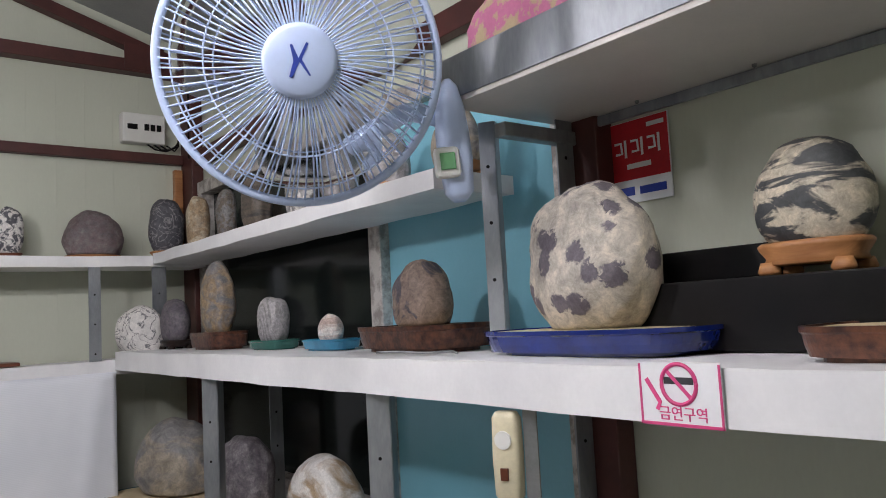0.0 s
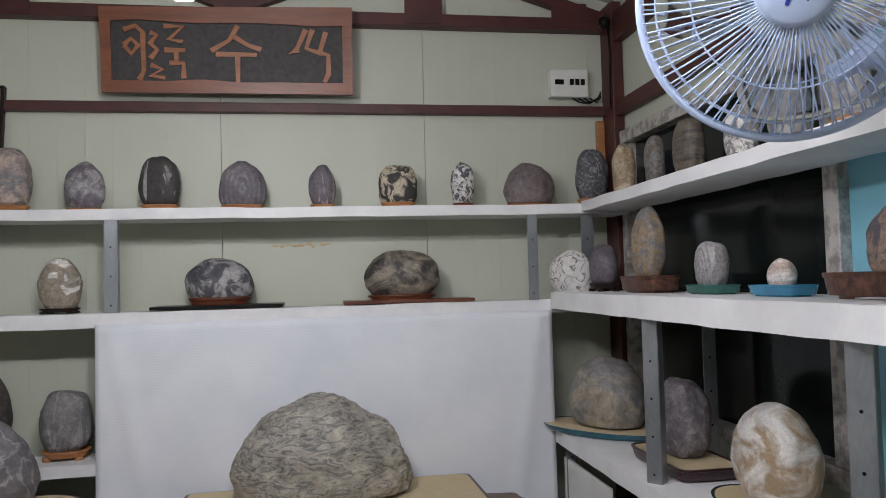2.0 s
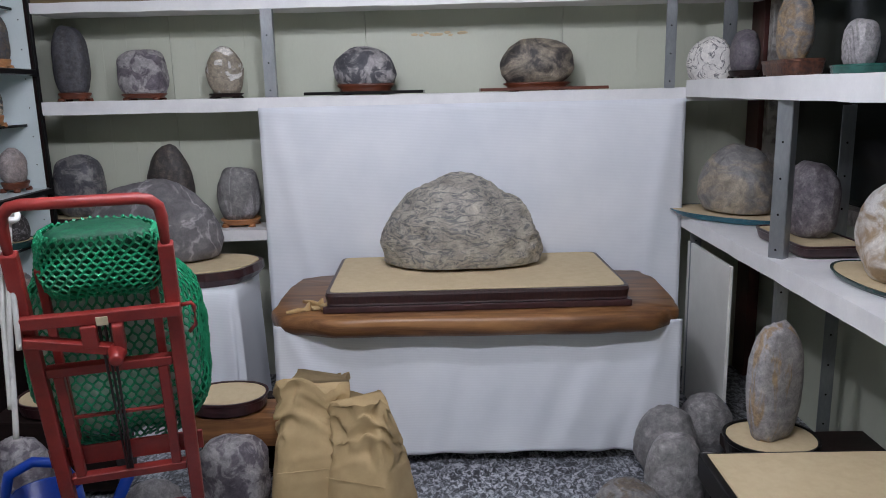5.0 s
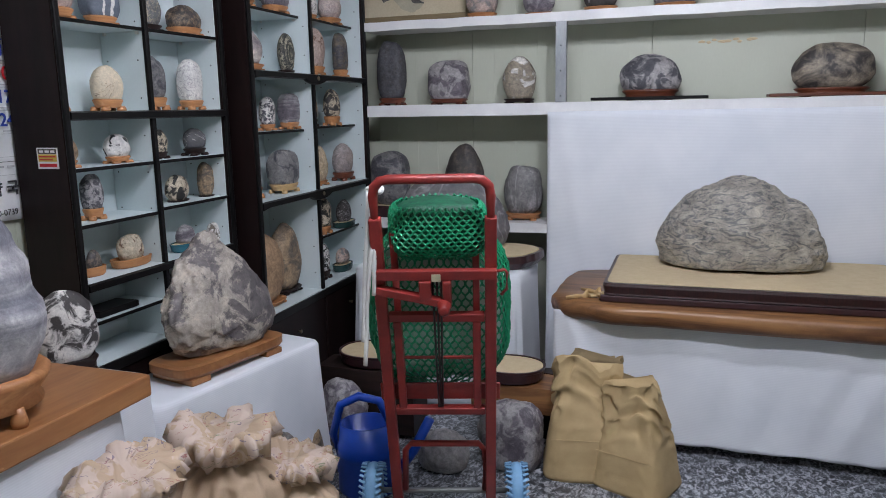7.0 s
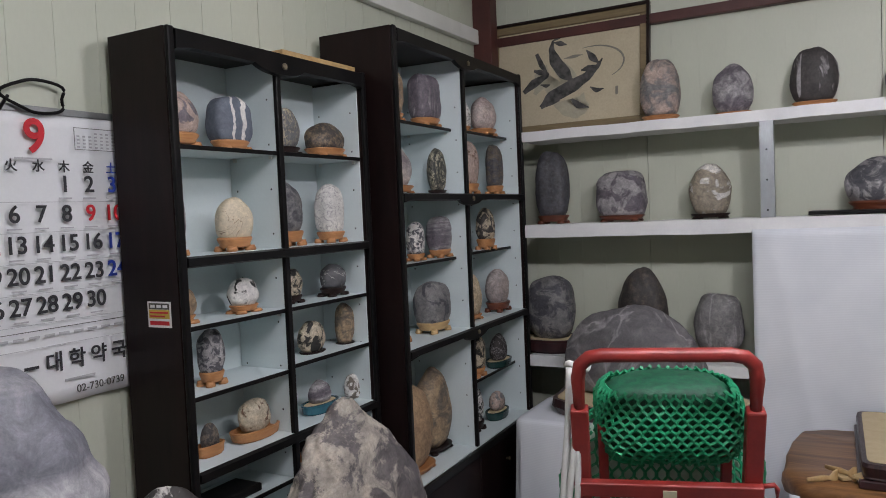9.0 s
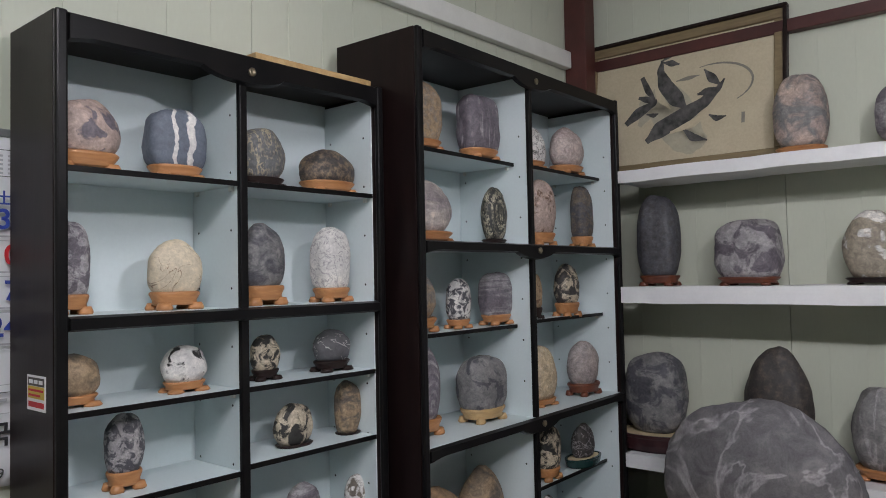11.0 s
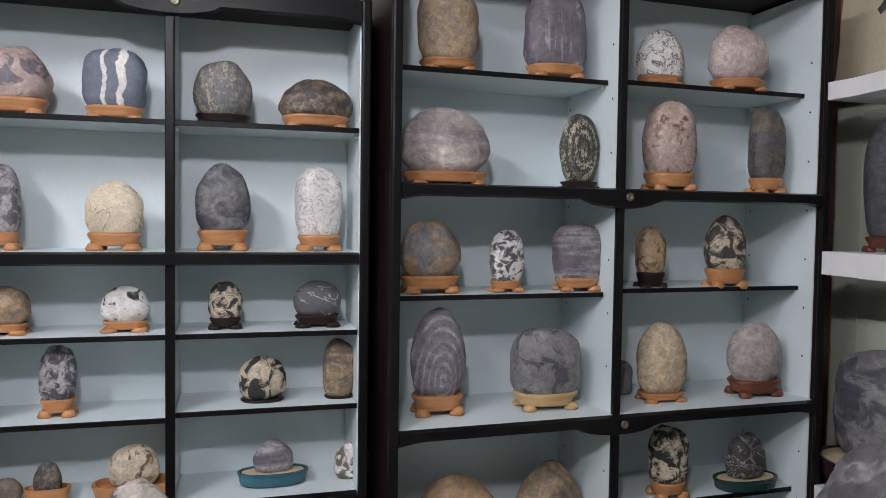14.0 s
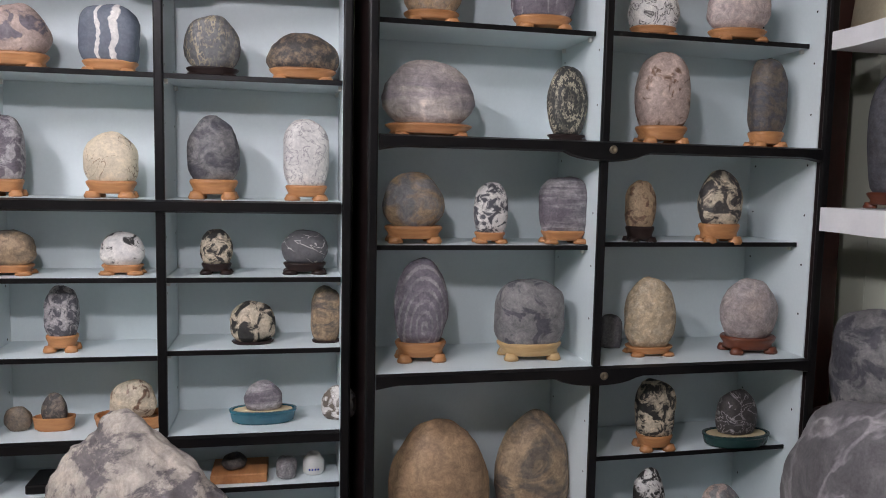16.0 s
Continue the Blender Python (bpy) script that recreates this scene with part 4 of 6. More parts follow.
display("white stone with black hairlines", "dome", "crack", WHITE, DARK, (-2.218, 2.861, 1.842), 0.127, 0.121, 0.023, "wood", 90, 0.62)
display("round pinkish grey stone with soft bands", "egg", "bands", (0.46, 0.38, 0.37), (0.54, 0.47, 0.45), (-2.218, 3.090, 1.842), 0.162, 0.144, 0.028, "wood", 90, 0.62)
display("broad mauve stone with white patches", "egg", "bands", (0.27, 0.24, 0.26), (0.50, 0.45, 0.42), (-2.218, 2.303, 1.580), 0.226, 0.152, 0.029, "wood", 90, 0.62)
display("black stone with cream rings", "egg", "oval", (0.035, 0.037, 0.035), (0.42, 0.39, 0.29), (-2.218, 2.645, 1.580), 0.102, 0.167, 0.017, "dark", 90, 0.62)
display("pink stone with brown stains", "tall", "spots", PINK, BROWN, (-2.218, 2.895, 1.580), 0.139, 0.187, 0.043, "wood", 90, 0.62)
display("upright olive-grey stone with dark foot", "tall", "veil", BROWNGREY, SLATE, (-2.218, 3.187, 1.580), 0.097, 0.193, 0.039, "wood", 90, 0.62)
display("brown stone fading to grey", "egg", "veil", GREY, TAN, (-2.218, 2.271, 1.332), 0.152, 0.130, 0.038, "wood", 90, 0.62)
display("small white and black upright stone", "tall", "mottle", WHITE, SLATE, (-2.218, 2.459, 1.332), 0.082, 0.122, 0.025, "wood", 90, 0.62)
display("grey stone with horizontal ridges", "box", "bands", PURPLE, LGREY, (-2.218, 2.646, 1.332), 0.122, 0.135, 0.030, "wood", 90, 0.62)
display("beige stone with red-brown figure", "tall", "spots", TAN, BROWN, (-2.218, 2.850, 1.332), 0.078, 0.119, 0.041, "dark", 90, 0.62)
display("black stone with yellow patches", "egg", "mottle", DARK, CREAM, (-2.218, 3.069, 1.332), 0.117, 0.142, 0.049, "wood", 90, 0.62)
display("purple-grey egg stone with arching rings", "egg", "arcs", LPURPLE, LGREY, (-2.218, 2.293, 1.046), 0.136, 0.204, 0.046, "wood", 90, 0.62)
display("square grey stone with dark patch", "box", "spots", GREY, SLATE, (-2.218, 2.567, 1.046), 0.177, 0.156, 0.040, "light", 90, 0.62)
display("small dark grey stone behind others", "box", "plain", GREY, SLATE, (-2.298, 2.818, 1.046), 0.061, 0.090, 0.000, "none", 90, 0.62)
display("tan egg-shaped smooth stone", "egg", "fleck", (0.47, 0.38, 0.26), CREAM, (-2.218, 2.889, 1.046), 0.135, 0.178, 0.023, "wood", 90, 0.62)
display("round grey ball stone", "egg", "plain", (0.40, 0.36, 0.36), PINK, (-2.218, 3.170, 1.046), 0.160, 0.154, 0.042, "red", 90, 0.62)
display("black and cream upright stone", "tall", "mottle", BLACK, CREAM, (-2.218, 2.916, 0.795), 0.103, 0.144, 0.039, "wood", 90, 0.62)
display("dark domed stone with pale streaks", "dome", "crack", DARK, LGREY, (-2.218, 3.152, 0.795), 0.117, 0.119, 0.034, "greentray", 90, 0.62)
display("white and black speckled stone", "egg", "mottle", WHITE, BLACK, (-2.218, 2.910, 0.562), 0.085, 0.140, 0.041, "dark", 90, 0.62)
display("pinkish grey flecked stone", "egg", "mottle", PINK, GREY, (-2.218, 3.116, 0.562), 0.103, 0.086, 0.041, "greentray", 90, 0.62)
display("large tan domed stone", "egg", "plain", (0.40, 0.27, 0.16), BROWN, (-2.218, 2.348, 0.562), 0.259, 0.312, 0.022, "wood", 90, 0.62)
display("brown-grey stone with pale band", "egg", "veil", BROWNGREY, TAN, (-2.258, 2.599, 0.562), 0.199, 0.312, 0.023, "dark", 90, 0.62)
display("pink-tan stone with soft bands", "tall", "veil", PINK, GREY, (-1.515, 3.430, UP_B), 0.175, 0.248, 0.028, "wood", 0, 0.62)
display("grey stone with white swirl", "egg", "veil", PURPLE, LGREY, (-1.213, 3.430, UP_B), 0.163, 0.205, 0.012, "wood", 0, 0.62)
display("dark stone with white diagonal streaks", "egg", "streak", DARK, LGREY, (-0.906, 3.430, UP_B), 0.181, 0.216, 0.025, "wood", 0, 0.62)
display("blue-grey stone with pale spiral", "dome", "arcs", PURPLE, GREY, (-0.556, 3.430, UP_B), 0.209, 0.201, 0.021, "wood", 0, 0.62)
display("small mauve upright stone", "egg", "streak", PURPLE, PINK, (-0.210, 3.430, UP_B), 0.123, 0.182, 0.021, "wood", 0, 0.62)
display("cream and black rough stone", "box", "mottle", CREAM, BLACK, (0.131, 3.430, UP_B), 0.176, 0.175, 0.026, "wood", 0, 0.62)
display("white and grey upright stone", "tall", "mottle", WHITE, SLATE, (0.432, 3.430, UP_B), 0.106, 0.192, 0.021, "red", 0, 0.62)
display("maroon-grey domed stone with fine grain", "dome", "fleck", MAROON, GREY, (0.746, 3.430, UP_B), 0.242, 0.196, 0.010, "wood", 0, 0.62)
display("blue-grey upright stone in the corner", "tall", "crack", SLATE, LGREY, (1.054, 3.420, UP_B), 0.157, 0.239, 0.032, "wood", 0, 0.62)
display("cream upright stone with grey spots", "tall", "veil", CREAM, TAN, (1.090, 3.120, UP_R), 0.126, 0.219, 0.012, "wood", -90, 0.62)
display("brown-grey upright stone on wood", "tall", "mottle", BROWNGREY, GREY, (1.090, 2.812, UP_R), 0.096, 0.199, 0.015, "wood", -90, 0.62)
display("dark brown block stone", "box", "bands", BROWNGREY, DARK, (1.090, 2.530, UP_R), 0.131, 0.186, 0.030, "red", -90, 0.62)
display("white and grey rough stone", "box", "mottle", WHITE, GREY, (1.090, 2.182, UP_R), 0.131, 0.157, 0.029, "dark", -90, 0.62)
display("tall dark slate upright stone", "tall", "fleck", SLATE, DARK, (-2.03, 3.430, MID), 0.162, 0.307, 0.038, "red", 0, 0.62)
display("dark mottled block stone", "box", "mottle", PURPLE, LGREY, (-1.702, 3.430, MID), 0.229, 0.203, 0.028, "red", 0, 0.62)
display("grey-beige stone with cream flower marks", "egg", "spots", BEIGE, WHITE, (-1.316, 3.430, MID), 0.176, 0.215, 0.021, "dark", 0, 0.62)
display("dark stone with white landscape veins", "dome", "mottle", SLATE, LGREY, (-0.659, 3.430, MID), 0.294, 0.173, 0.048, "red", 0, 0.62)
display("beige stone with black brush-like veins", "egg", "veil", BEIGE, DARK, (0.139, 3.430, MID), 0.344, 0.202, 0.038, "red", 0, 0.62)
display("blue-grey craggy upright stone", "tall", "mottle", SLATE, GREY, (-2.06, 3.430, LOW), 0.240, 0.300, 0.070, "darktray", 0, 0.62)
display("dark oval flat stone", "egg", "fleck", DARK, BROWNGREY, (-1.620, 3.430, LOW), 0.225, 0.370, 0.031, "none", 0, 0.62)
display("grey-green upright fluted stone", "tall", "streak", GREY, LGREY, (-1.293, 3.430, LOW), 0.208, 0.250, 0.037, "wood", 0, 0.62)
display("white stone with grey scroll marks", "egg", "crack", WHITE, SLATE, (0.895, 3.300, MID), 0.202, 0.217, 0.005, "none", -30, 0.62)
display("round dark grey stone", "egg", "fleck", PURPLE, GREY, (1.000, 3.167, MID_R), 0.185, 0.175, 0.033, "dark", -90, 0.62)
display("tall grey stone with ochre veins", "egg", "veil", OCHRE, GREY, (1.020, 2.747, MID_R), 0.173, 0.271, 0.067, "coppertray", -90, 0.62)
display("pale grey swirled stone", "tall", "arcs", LGREY, GREY, (1.020, 2.274, MID_R), 0.124, 0.153, 0.033, "greenglaze", -90, 0.62)
display("small ball stone with white stripe", "egg", "bands", PINK, WHITE, (1.020, 1.902, MID_R), 0.104, 0.086, 0.033, "blueglaze", -90, 0.62)
display("brown and purple peaked stone", "dome", "spots", PINKB, PURPLE, (1.020, 1.456, MID_R), 0.180, 0.160, 0.065, "widetray", -90, 0.62)
display("white rough stone with purple flower spots", "egg", "flower", WHITEB, PURPLE, (1.000, 0.900, MID_R), 0.282, 0.268, 0.048, "cobalttray", -90, 0.62)
display("round stone with black and white wavy bands", "egg", "wavy", (0.05, 0.055, 0.06), (0.55, 0.50, 0.40), (1.120, 0.552, 1.583), 0.188, 0.166, 0.046, "wood", -90, 0.62)
display("large beige-grey rounded block stone", "dome", "veil", BEIGE, GREY, (0.975, 3.12, LOW + 0.04), 0.345, 0.300, 0.030, "tealtray", -50, 0.70, 0.34)
display("mauve pitted upright stone", "tall", "fleck", PURPLE, LGREY, (1.000, 2.480, LOW + 0.04), 0.225, 0.265, 0.049, "redslab", -90, 0.62)
display("white stone with tan patch", "egg", "veil", WHITE, TAN, (1.000, 1.935, LOW + 0.04), 0.315, 0.290, 0.017, "greentray", -90, 0.62)
display("purple-grey domed stone with white veins", "dome", "crack", PURPLE, LGREY, (1.000, 1.290, LOW + 0.04), 0.250, 0.245, 0.011, "none", -90, 0.62)

# ---- larger stones, trays and tables ----
table = thing("wooden_table", pose(-0.185, 2.875, 0), "thick brown live-edge wooden slab table", "table")
bm = bmesh.new()
loops = loft(bm, ((0.70, 0.31, 0.538), (0.775, 0.352, 0.542), (0.800, 0.366, 0.556), (0.806, 0.372, 0.580), (0.803, 0.370, 0.604), (0.792, 0.362, 0.617), (0.60, 0.22, 0.620)), 180, 6.0, True, 0.05, 3.0)
for loop in loops[1:6]:
    for v in loop:
        k = 0.014 * noise.noise((v.co.x * 6, v.co.y * 6, v.co.z * 3)) + 0.007 * noise.noise((v.co.x * 19, v.co.y * 19, v.co.z * 30))
        v.co.y += k * (1 if v.co.y > 0 else -1)
        v.co.x += k * (1 if v.co.x > 0 else -1)
part("tabletop", bm, WOOD_TABLE, table, "live-edge slab with rounded edge", True)
for x in (-0.55, 0.55):
    slab("trestle", (x - 0.04, x + 0.04, -0.15, 0.22, 0, 0.539), WOOD_DARK, table)

board = thing("display_board", pose(-0.185, 2.925, 0.621, 0, 0, 1.5), "dark brown bound board with a cream felt top", "board")
slab("lower_board", (-0.592, 0.592, -0.330, 0.305, 0.0, 0.026), BROWN_TRAY, board, 0.004)
bm = bmesh.new()
loft(bm, ((0.572, 0.310, 0.0265), (0.582, 0.318, 0.030), (0.580, 0.316, 0.036), (0.584, 0.320, 0.055), (0.586, 0.322, 0.066), (0.582, 0.318, 0.078), (0.570, 0.306, 0.079)), 96, 28.0)
bmesh.ops.translate(bm, vec=(0, -0.012, 0), verts=bm.verts)
part("upper_board", bm, RIBBED_BINDING, board, "dark brown ribbed leather binding")
bm = bmesh.new()
loft(bm, ((0.568, 0.304, 0.0785), (0.568, 0.304, 0.081), (0.560, 0.296, 0.0815)), 96, 28.0)
bmesh.ops.translate(bm, vec=(0, -0.012, 0), verts=bm.verts)
part("felt_top", bm, SAND, board, "cream felt top")
viewing_stone("large grey mountain-shaped stone with rough wrinkled skin", "peak", "bark", (0.44, 0.415, 0.36), (0.175, 0.18, 0.18), pose(-0.232, 3.02, 0.700), 0.71, 0.36, 0.405, detail=6, rough=0.035)

for i, (a, b) in enumerate(((-10, 35), (18, -30))):
    knife = thing("wooden_brush", pose(-0.86 + 0.05 * i, 2.62 + 0.035 * i, 0.622 + 0.016 * i, 0, 0, b), "small flat brush with a pale wooden handle", "brush", "brushes")
    bm = bmesh.new()
    loft(bm, ((0.006, 0.004, 0), (0.010, 0.005, 0.05), (0.006, 0.005, 0.075), (0.022, 0.005, 0.09), (0.026, 0.005, 0.10)), 16, 3)
    h = part("handle", bm, WOOD_LIGHT, knife, smooth=True)
    h.matrix_basis = pose(-0.06, 0, 0.006, 0, 90, 0)
    slab("bristles", (0.041, 0.075, -0.026, 0.026, 0.001, 0.011), SACK, knife, 0.002)

veined_tray = thing("stone_board", pose(-1.50, 3.02, 0.667), "thick irregular dark wooden board with a pale sanded top", "board")
bm = bmesh.new()
loft(bm, ((0.36, 0.20, 0.0), (0.385, 0.215, 0.03), (0.38, 0.21, 0.062)), 60, 3.0, True, 0.10, 5.0)
part("edge", bm, BROWN_TRAY, veined_tray, smooth=False)
bm = bmesh.new()
loft(bm, ((0.365, 0.195, 0.058), (0.36, 0.19, 0.067)), 60, 3.0, True, 0.10, 5.0)
part("sanded_top", bm, SAND, veined_tray, "pale sanded top")
viewing_stone("large dark grey stone with pale veins", "dome", "crack", (0.17, 0.165, 0.175), LGREY, pose(-1.578, 3.08, 0.733), 0.59, 0.24, 0.365, detail=5)

# pyramid stone on its low wooden base
base = thing("wooden_stand", pose(-1.985, 1.69, 0.53, 0, 0, 78), "low orange-brown wooden base with short feet", "stand", "carved stone stands")
bm = bmesh.new()
loft(bm, ((0.235, 0.10, 0.022), (0.245, 0.11, 0.035), (0.245, 0.11, 0.062), (0.23, 0.098, 0.066)), 40, 5.0)
part("body", bm, WOOD_PLANK, base)
for sx in (-1, 1):
    slab("foot", (sx * 0.17 - 0.04, sx * 0.17 + 0.04, -0.10, 0.10, 0, 0.0215), WOOD_PLANK, base, 0.004)
viewing_stone("pyramid-shaped grey stone with white crust", "cone", "crust", (0.16, 0.145, 0.15), (0.47, 0.43, 0.38), pose(-1.985, 1.70, 0.594, 0, 0, 78), 0.47, 0.23, 0.425, detail=6, rough=0.05)
display("round pale disc stone with dark mottling", "egg", "mottle", WHITE, DARK, (-2.16, 1.205, 0.641), 0.175, 0.215, 0.05, "dark", 60, 0.5)

plank = tagged(slab("wooden_plank", (-2.36, -1.77, -0.62, 1.10, 0.660, 0.722), WOOD_PLANK, bevel=0.006), "thick orange-brown wooden plank on the bench", "plank")
stand = wooden_stand(pose(-1.975, 0.69, 0.723, 0, 0, 45), 0.42, 0.32, 0.11, WOOD, "orange-brown two-tier carved wooden stand")
viewing_stone("large blue-grey stone with stepped pale bands", "step", "strata", (0.20, 0.205, 0.245), (0.46, 0.46, 0.49), pose(-1.975, 0.69, 0.815, 0, 0, 45), 0.43, 0.32, 0.49, detail=5)

# low stones and trays on the floor
def floor_stone(label, shape, style, a, b, x, y, w, h, z=0.0, turn=0, deep=0.75):
    return viewing_stone(label, shape, style, a, b, pose(x, y, z, 0, 0, turn), w, w * deep, h, "stones on the floor", 5 if w > 0.2 else 4, 0.025)


floor_stone("mauve-grey rounded stone on the floor", "egg", "mottle", PURPLE, LGREY, -1.80, 2.25, 0.22, 0.30)
floor_stone("small grey pebble on the floor by the cabinet", "egg", "plain", BROWNGREY, GREY, -1.97, 2.48, 0.12, 0.10)
floor_stone("dark purple and white patched stone on the floor", "box", "mottle", PURPLE, LGREY, -1.06, 2.28, 0.24, 0.27, deep=0.8)
floor_stone("brown craggy stone on the floor", "dome", "crust", BROWNGREY, TAN, -1.83, 1.98, 0.16, 0.22)
floor_stone("big grey stone behind the tied sacks", "egg", "veil", GREY, BROWNGREY, -1.74, 1.62, 0.24, 0.34)
floor_stone("pale grey bowl-shaped stone under the cart", "dome", "plain", LGREY, GREY, -1.32, 2.18, 0.22, 0.16)
floor_stone("grey rounded stone under the cart", "egg", "plain", GREY, LGREY, -1.14, 2.42, 0.22, 0.18)
tray(pose(-1.75, 2.48, 0.30), 0.32, 0.26, 0.06, BROWN_TRAY, "round dark tray filled with pale sand")
slab_a = tagged(slab("dark_crate", (-1.98, -1.52, 2.36, 2.53, 0.02, 0.299), WOOD_DARK), "dark wooden crate under a tray", "crate")
tray(pose(-1.12, 2.46, 0.30), 0.30, 0.24, 0.06, BROWN_TRAY, "round dark tray filled with pale sand")
slab_b = tagged(slab("wooden_crate", (-1.26, -0.90, 2.36, 2.54, 0.19, 0.299), WOOD_TABLE), "brown wooden box under a tray", "crate")
slab_c = tagged(slab("dark_crate", (-1.27, -0.93, 2.55, 2.62, 0.0, 0.299), WOOD_DARK), "dark wooden crate behind the box", "crate")

for lab, sh, sty, a, b, x, y, w, h, z in (
    ("round grey stone below the table", "egg", "plain", GREY, LGREY, 0.52, 2.47, 0.24, 0.27, 0), ("round grey stone beside the table", "egg", "fleck", GREY, LGREY, 0.72, 2.62, 0.22, 0.26, 0),
    ("brown-grey lump stone on the floor", "egg", "mottle", BROWNGREY, GREY, 0.28, 2.06, 0.22, 0.20, 0), ("slanted grey stone on the floor", "tall", "veil", GREY, LGREY, 0.45, 2.13, 0.20, 0.32, 0),
    ("grey mauve stone on the floor", "egg", "fleck", GREY, PURPLE, 0.47, 1.86, 0.18, 0.2, 0), ("small grey stone on the floor by the trays", "egg", "plain", GREY, LGREY, 0.62, 2.28, 0.16, 0.18, 0),
):
    floor_stone(lab, sh, sty, a, b, x, y, w, h, z)
bench = thing("low_bench", pose(0.78, 2.05, 0), "low dark bench by the window wall", "bench")
slab("seat_board", (-0.12, 0.38, -0.22, 0.25, 0.20, 0.24), WOOD_DARK, bench)
for x in (-0.09, 0.33):
    for y in (-0.18, 0.21):
        slab("leg", (x - 0.02, x + 0.02, y - 0.02, y + 0.02, 0, 0.199), WOOD_DARK, bench)
tray(pose(0.76, 2.12, 0.241), 0.30, 0.26, 0.075, BLACK_EDGE, "round black tray filled with pale sand")
floor_stone("tall oval grey stone with tan streaks", "tall", "streak", LGREY, TAN, 0.76, 2.12, 0.195, 0.40, 0.306, 20, 0.6)
tray_table = thing("sand_table", pose(0.74, 1.46, 0), "black-framed low table topped with pale sand", "table")
slab("frame", (-0.32, 0.36, -0.40, 0.36, 0.34, 0.415), BLACK_EDGE, tray_table, 0.006)
slab("sand_top", (-0.30, 0.34, -0.38, 0.34, 0.4155, 0.420), SAND, tray_table, 0.001, "pale sand top")
for x in (-0.28, 0.32):
    for y in (-0.36, 0.32):
        slab("leg", (x - 0.02, x + 0.02, y - 0.02, y + 0.02, 0, 0.339), BLACK_EDGE, tray_table)
panel_ = tagged(slab("leaning_panel", (0.82, 0.835, 2.72, 3.25, 0.0, 0.74), WHITE_PLASTIC), "plain white board leaning under the shelf", "board")
bowl = thing("steel_bowl", pose(0.24, 1.74, 0), "grey metal bowl on the floor", "bowl")
bm = bmesh.new()
loft(bm, ((0.07, 0.07, 0), (0.10, 0.10, 0.04), (0.115, 0.115, 0.10), (0.12, 0.12, 0.10), (0.11, 0.11, 0.095), (0.095, 0.095, 0.045), (0.07, 0.07, 0.01)), 40)
part("basin", bm, METAL_GREY, bowl, smooth=True)
scoop = thing("pink_scoop", pose(0.36, 1.62, 0, 0, 0, 30), "pink plastic scoop on the floor", "scoop")
bm = bmesh.new()
loft(bm, ((0.04, 0.05, 0.0), (0.05, 0.065, 0.05), (0.046, 0.06, 0.05), (0.036, 0.046, 0.008)), 24, 3)
part("cup", bm, PINK_PLASTIC, scoop, smooth=True)
bm = bmesh.new()
tube(bm, ((0.045, 0, 0.04), (0.09, 0, 0.06), (0.15, 0, 0.10)), 0.010)
part("handle", bm, PINK_PLASTIC, scoop, smooth=True)


# ---- sacks ----
def smooth_step(a, b, x):
    u = min(1.0, max(0.0, (x - a) / (b - a)))
    return u * u * (3 - 2 * u)


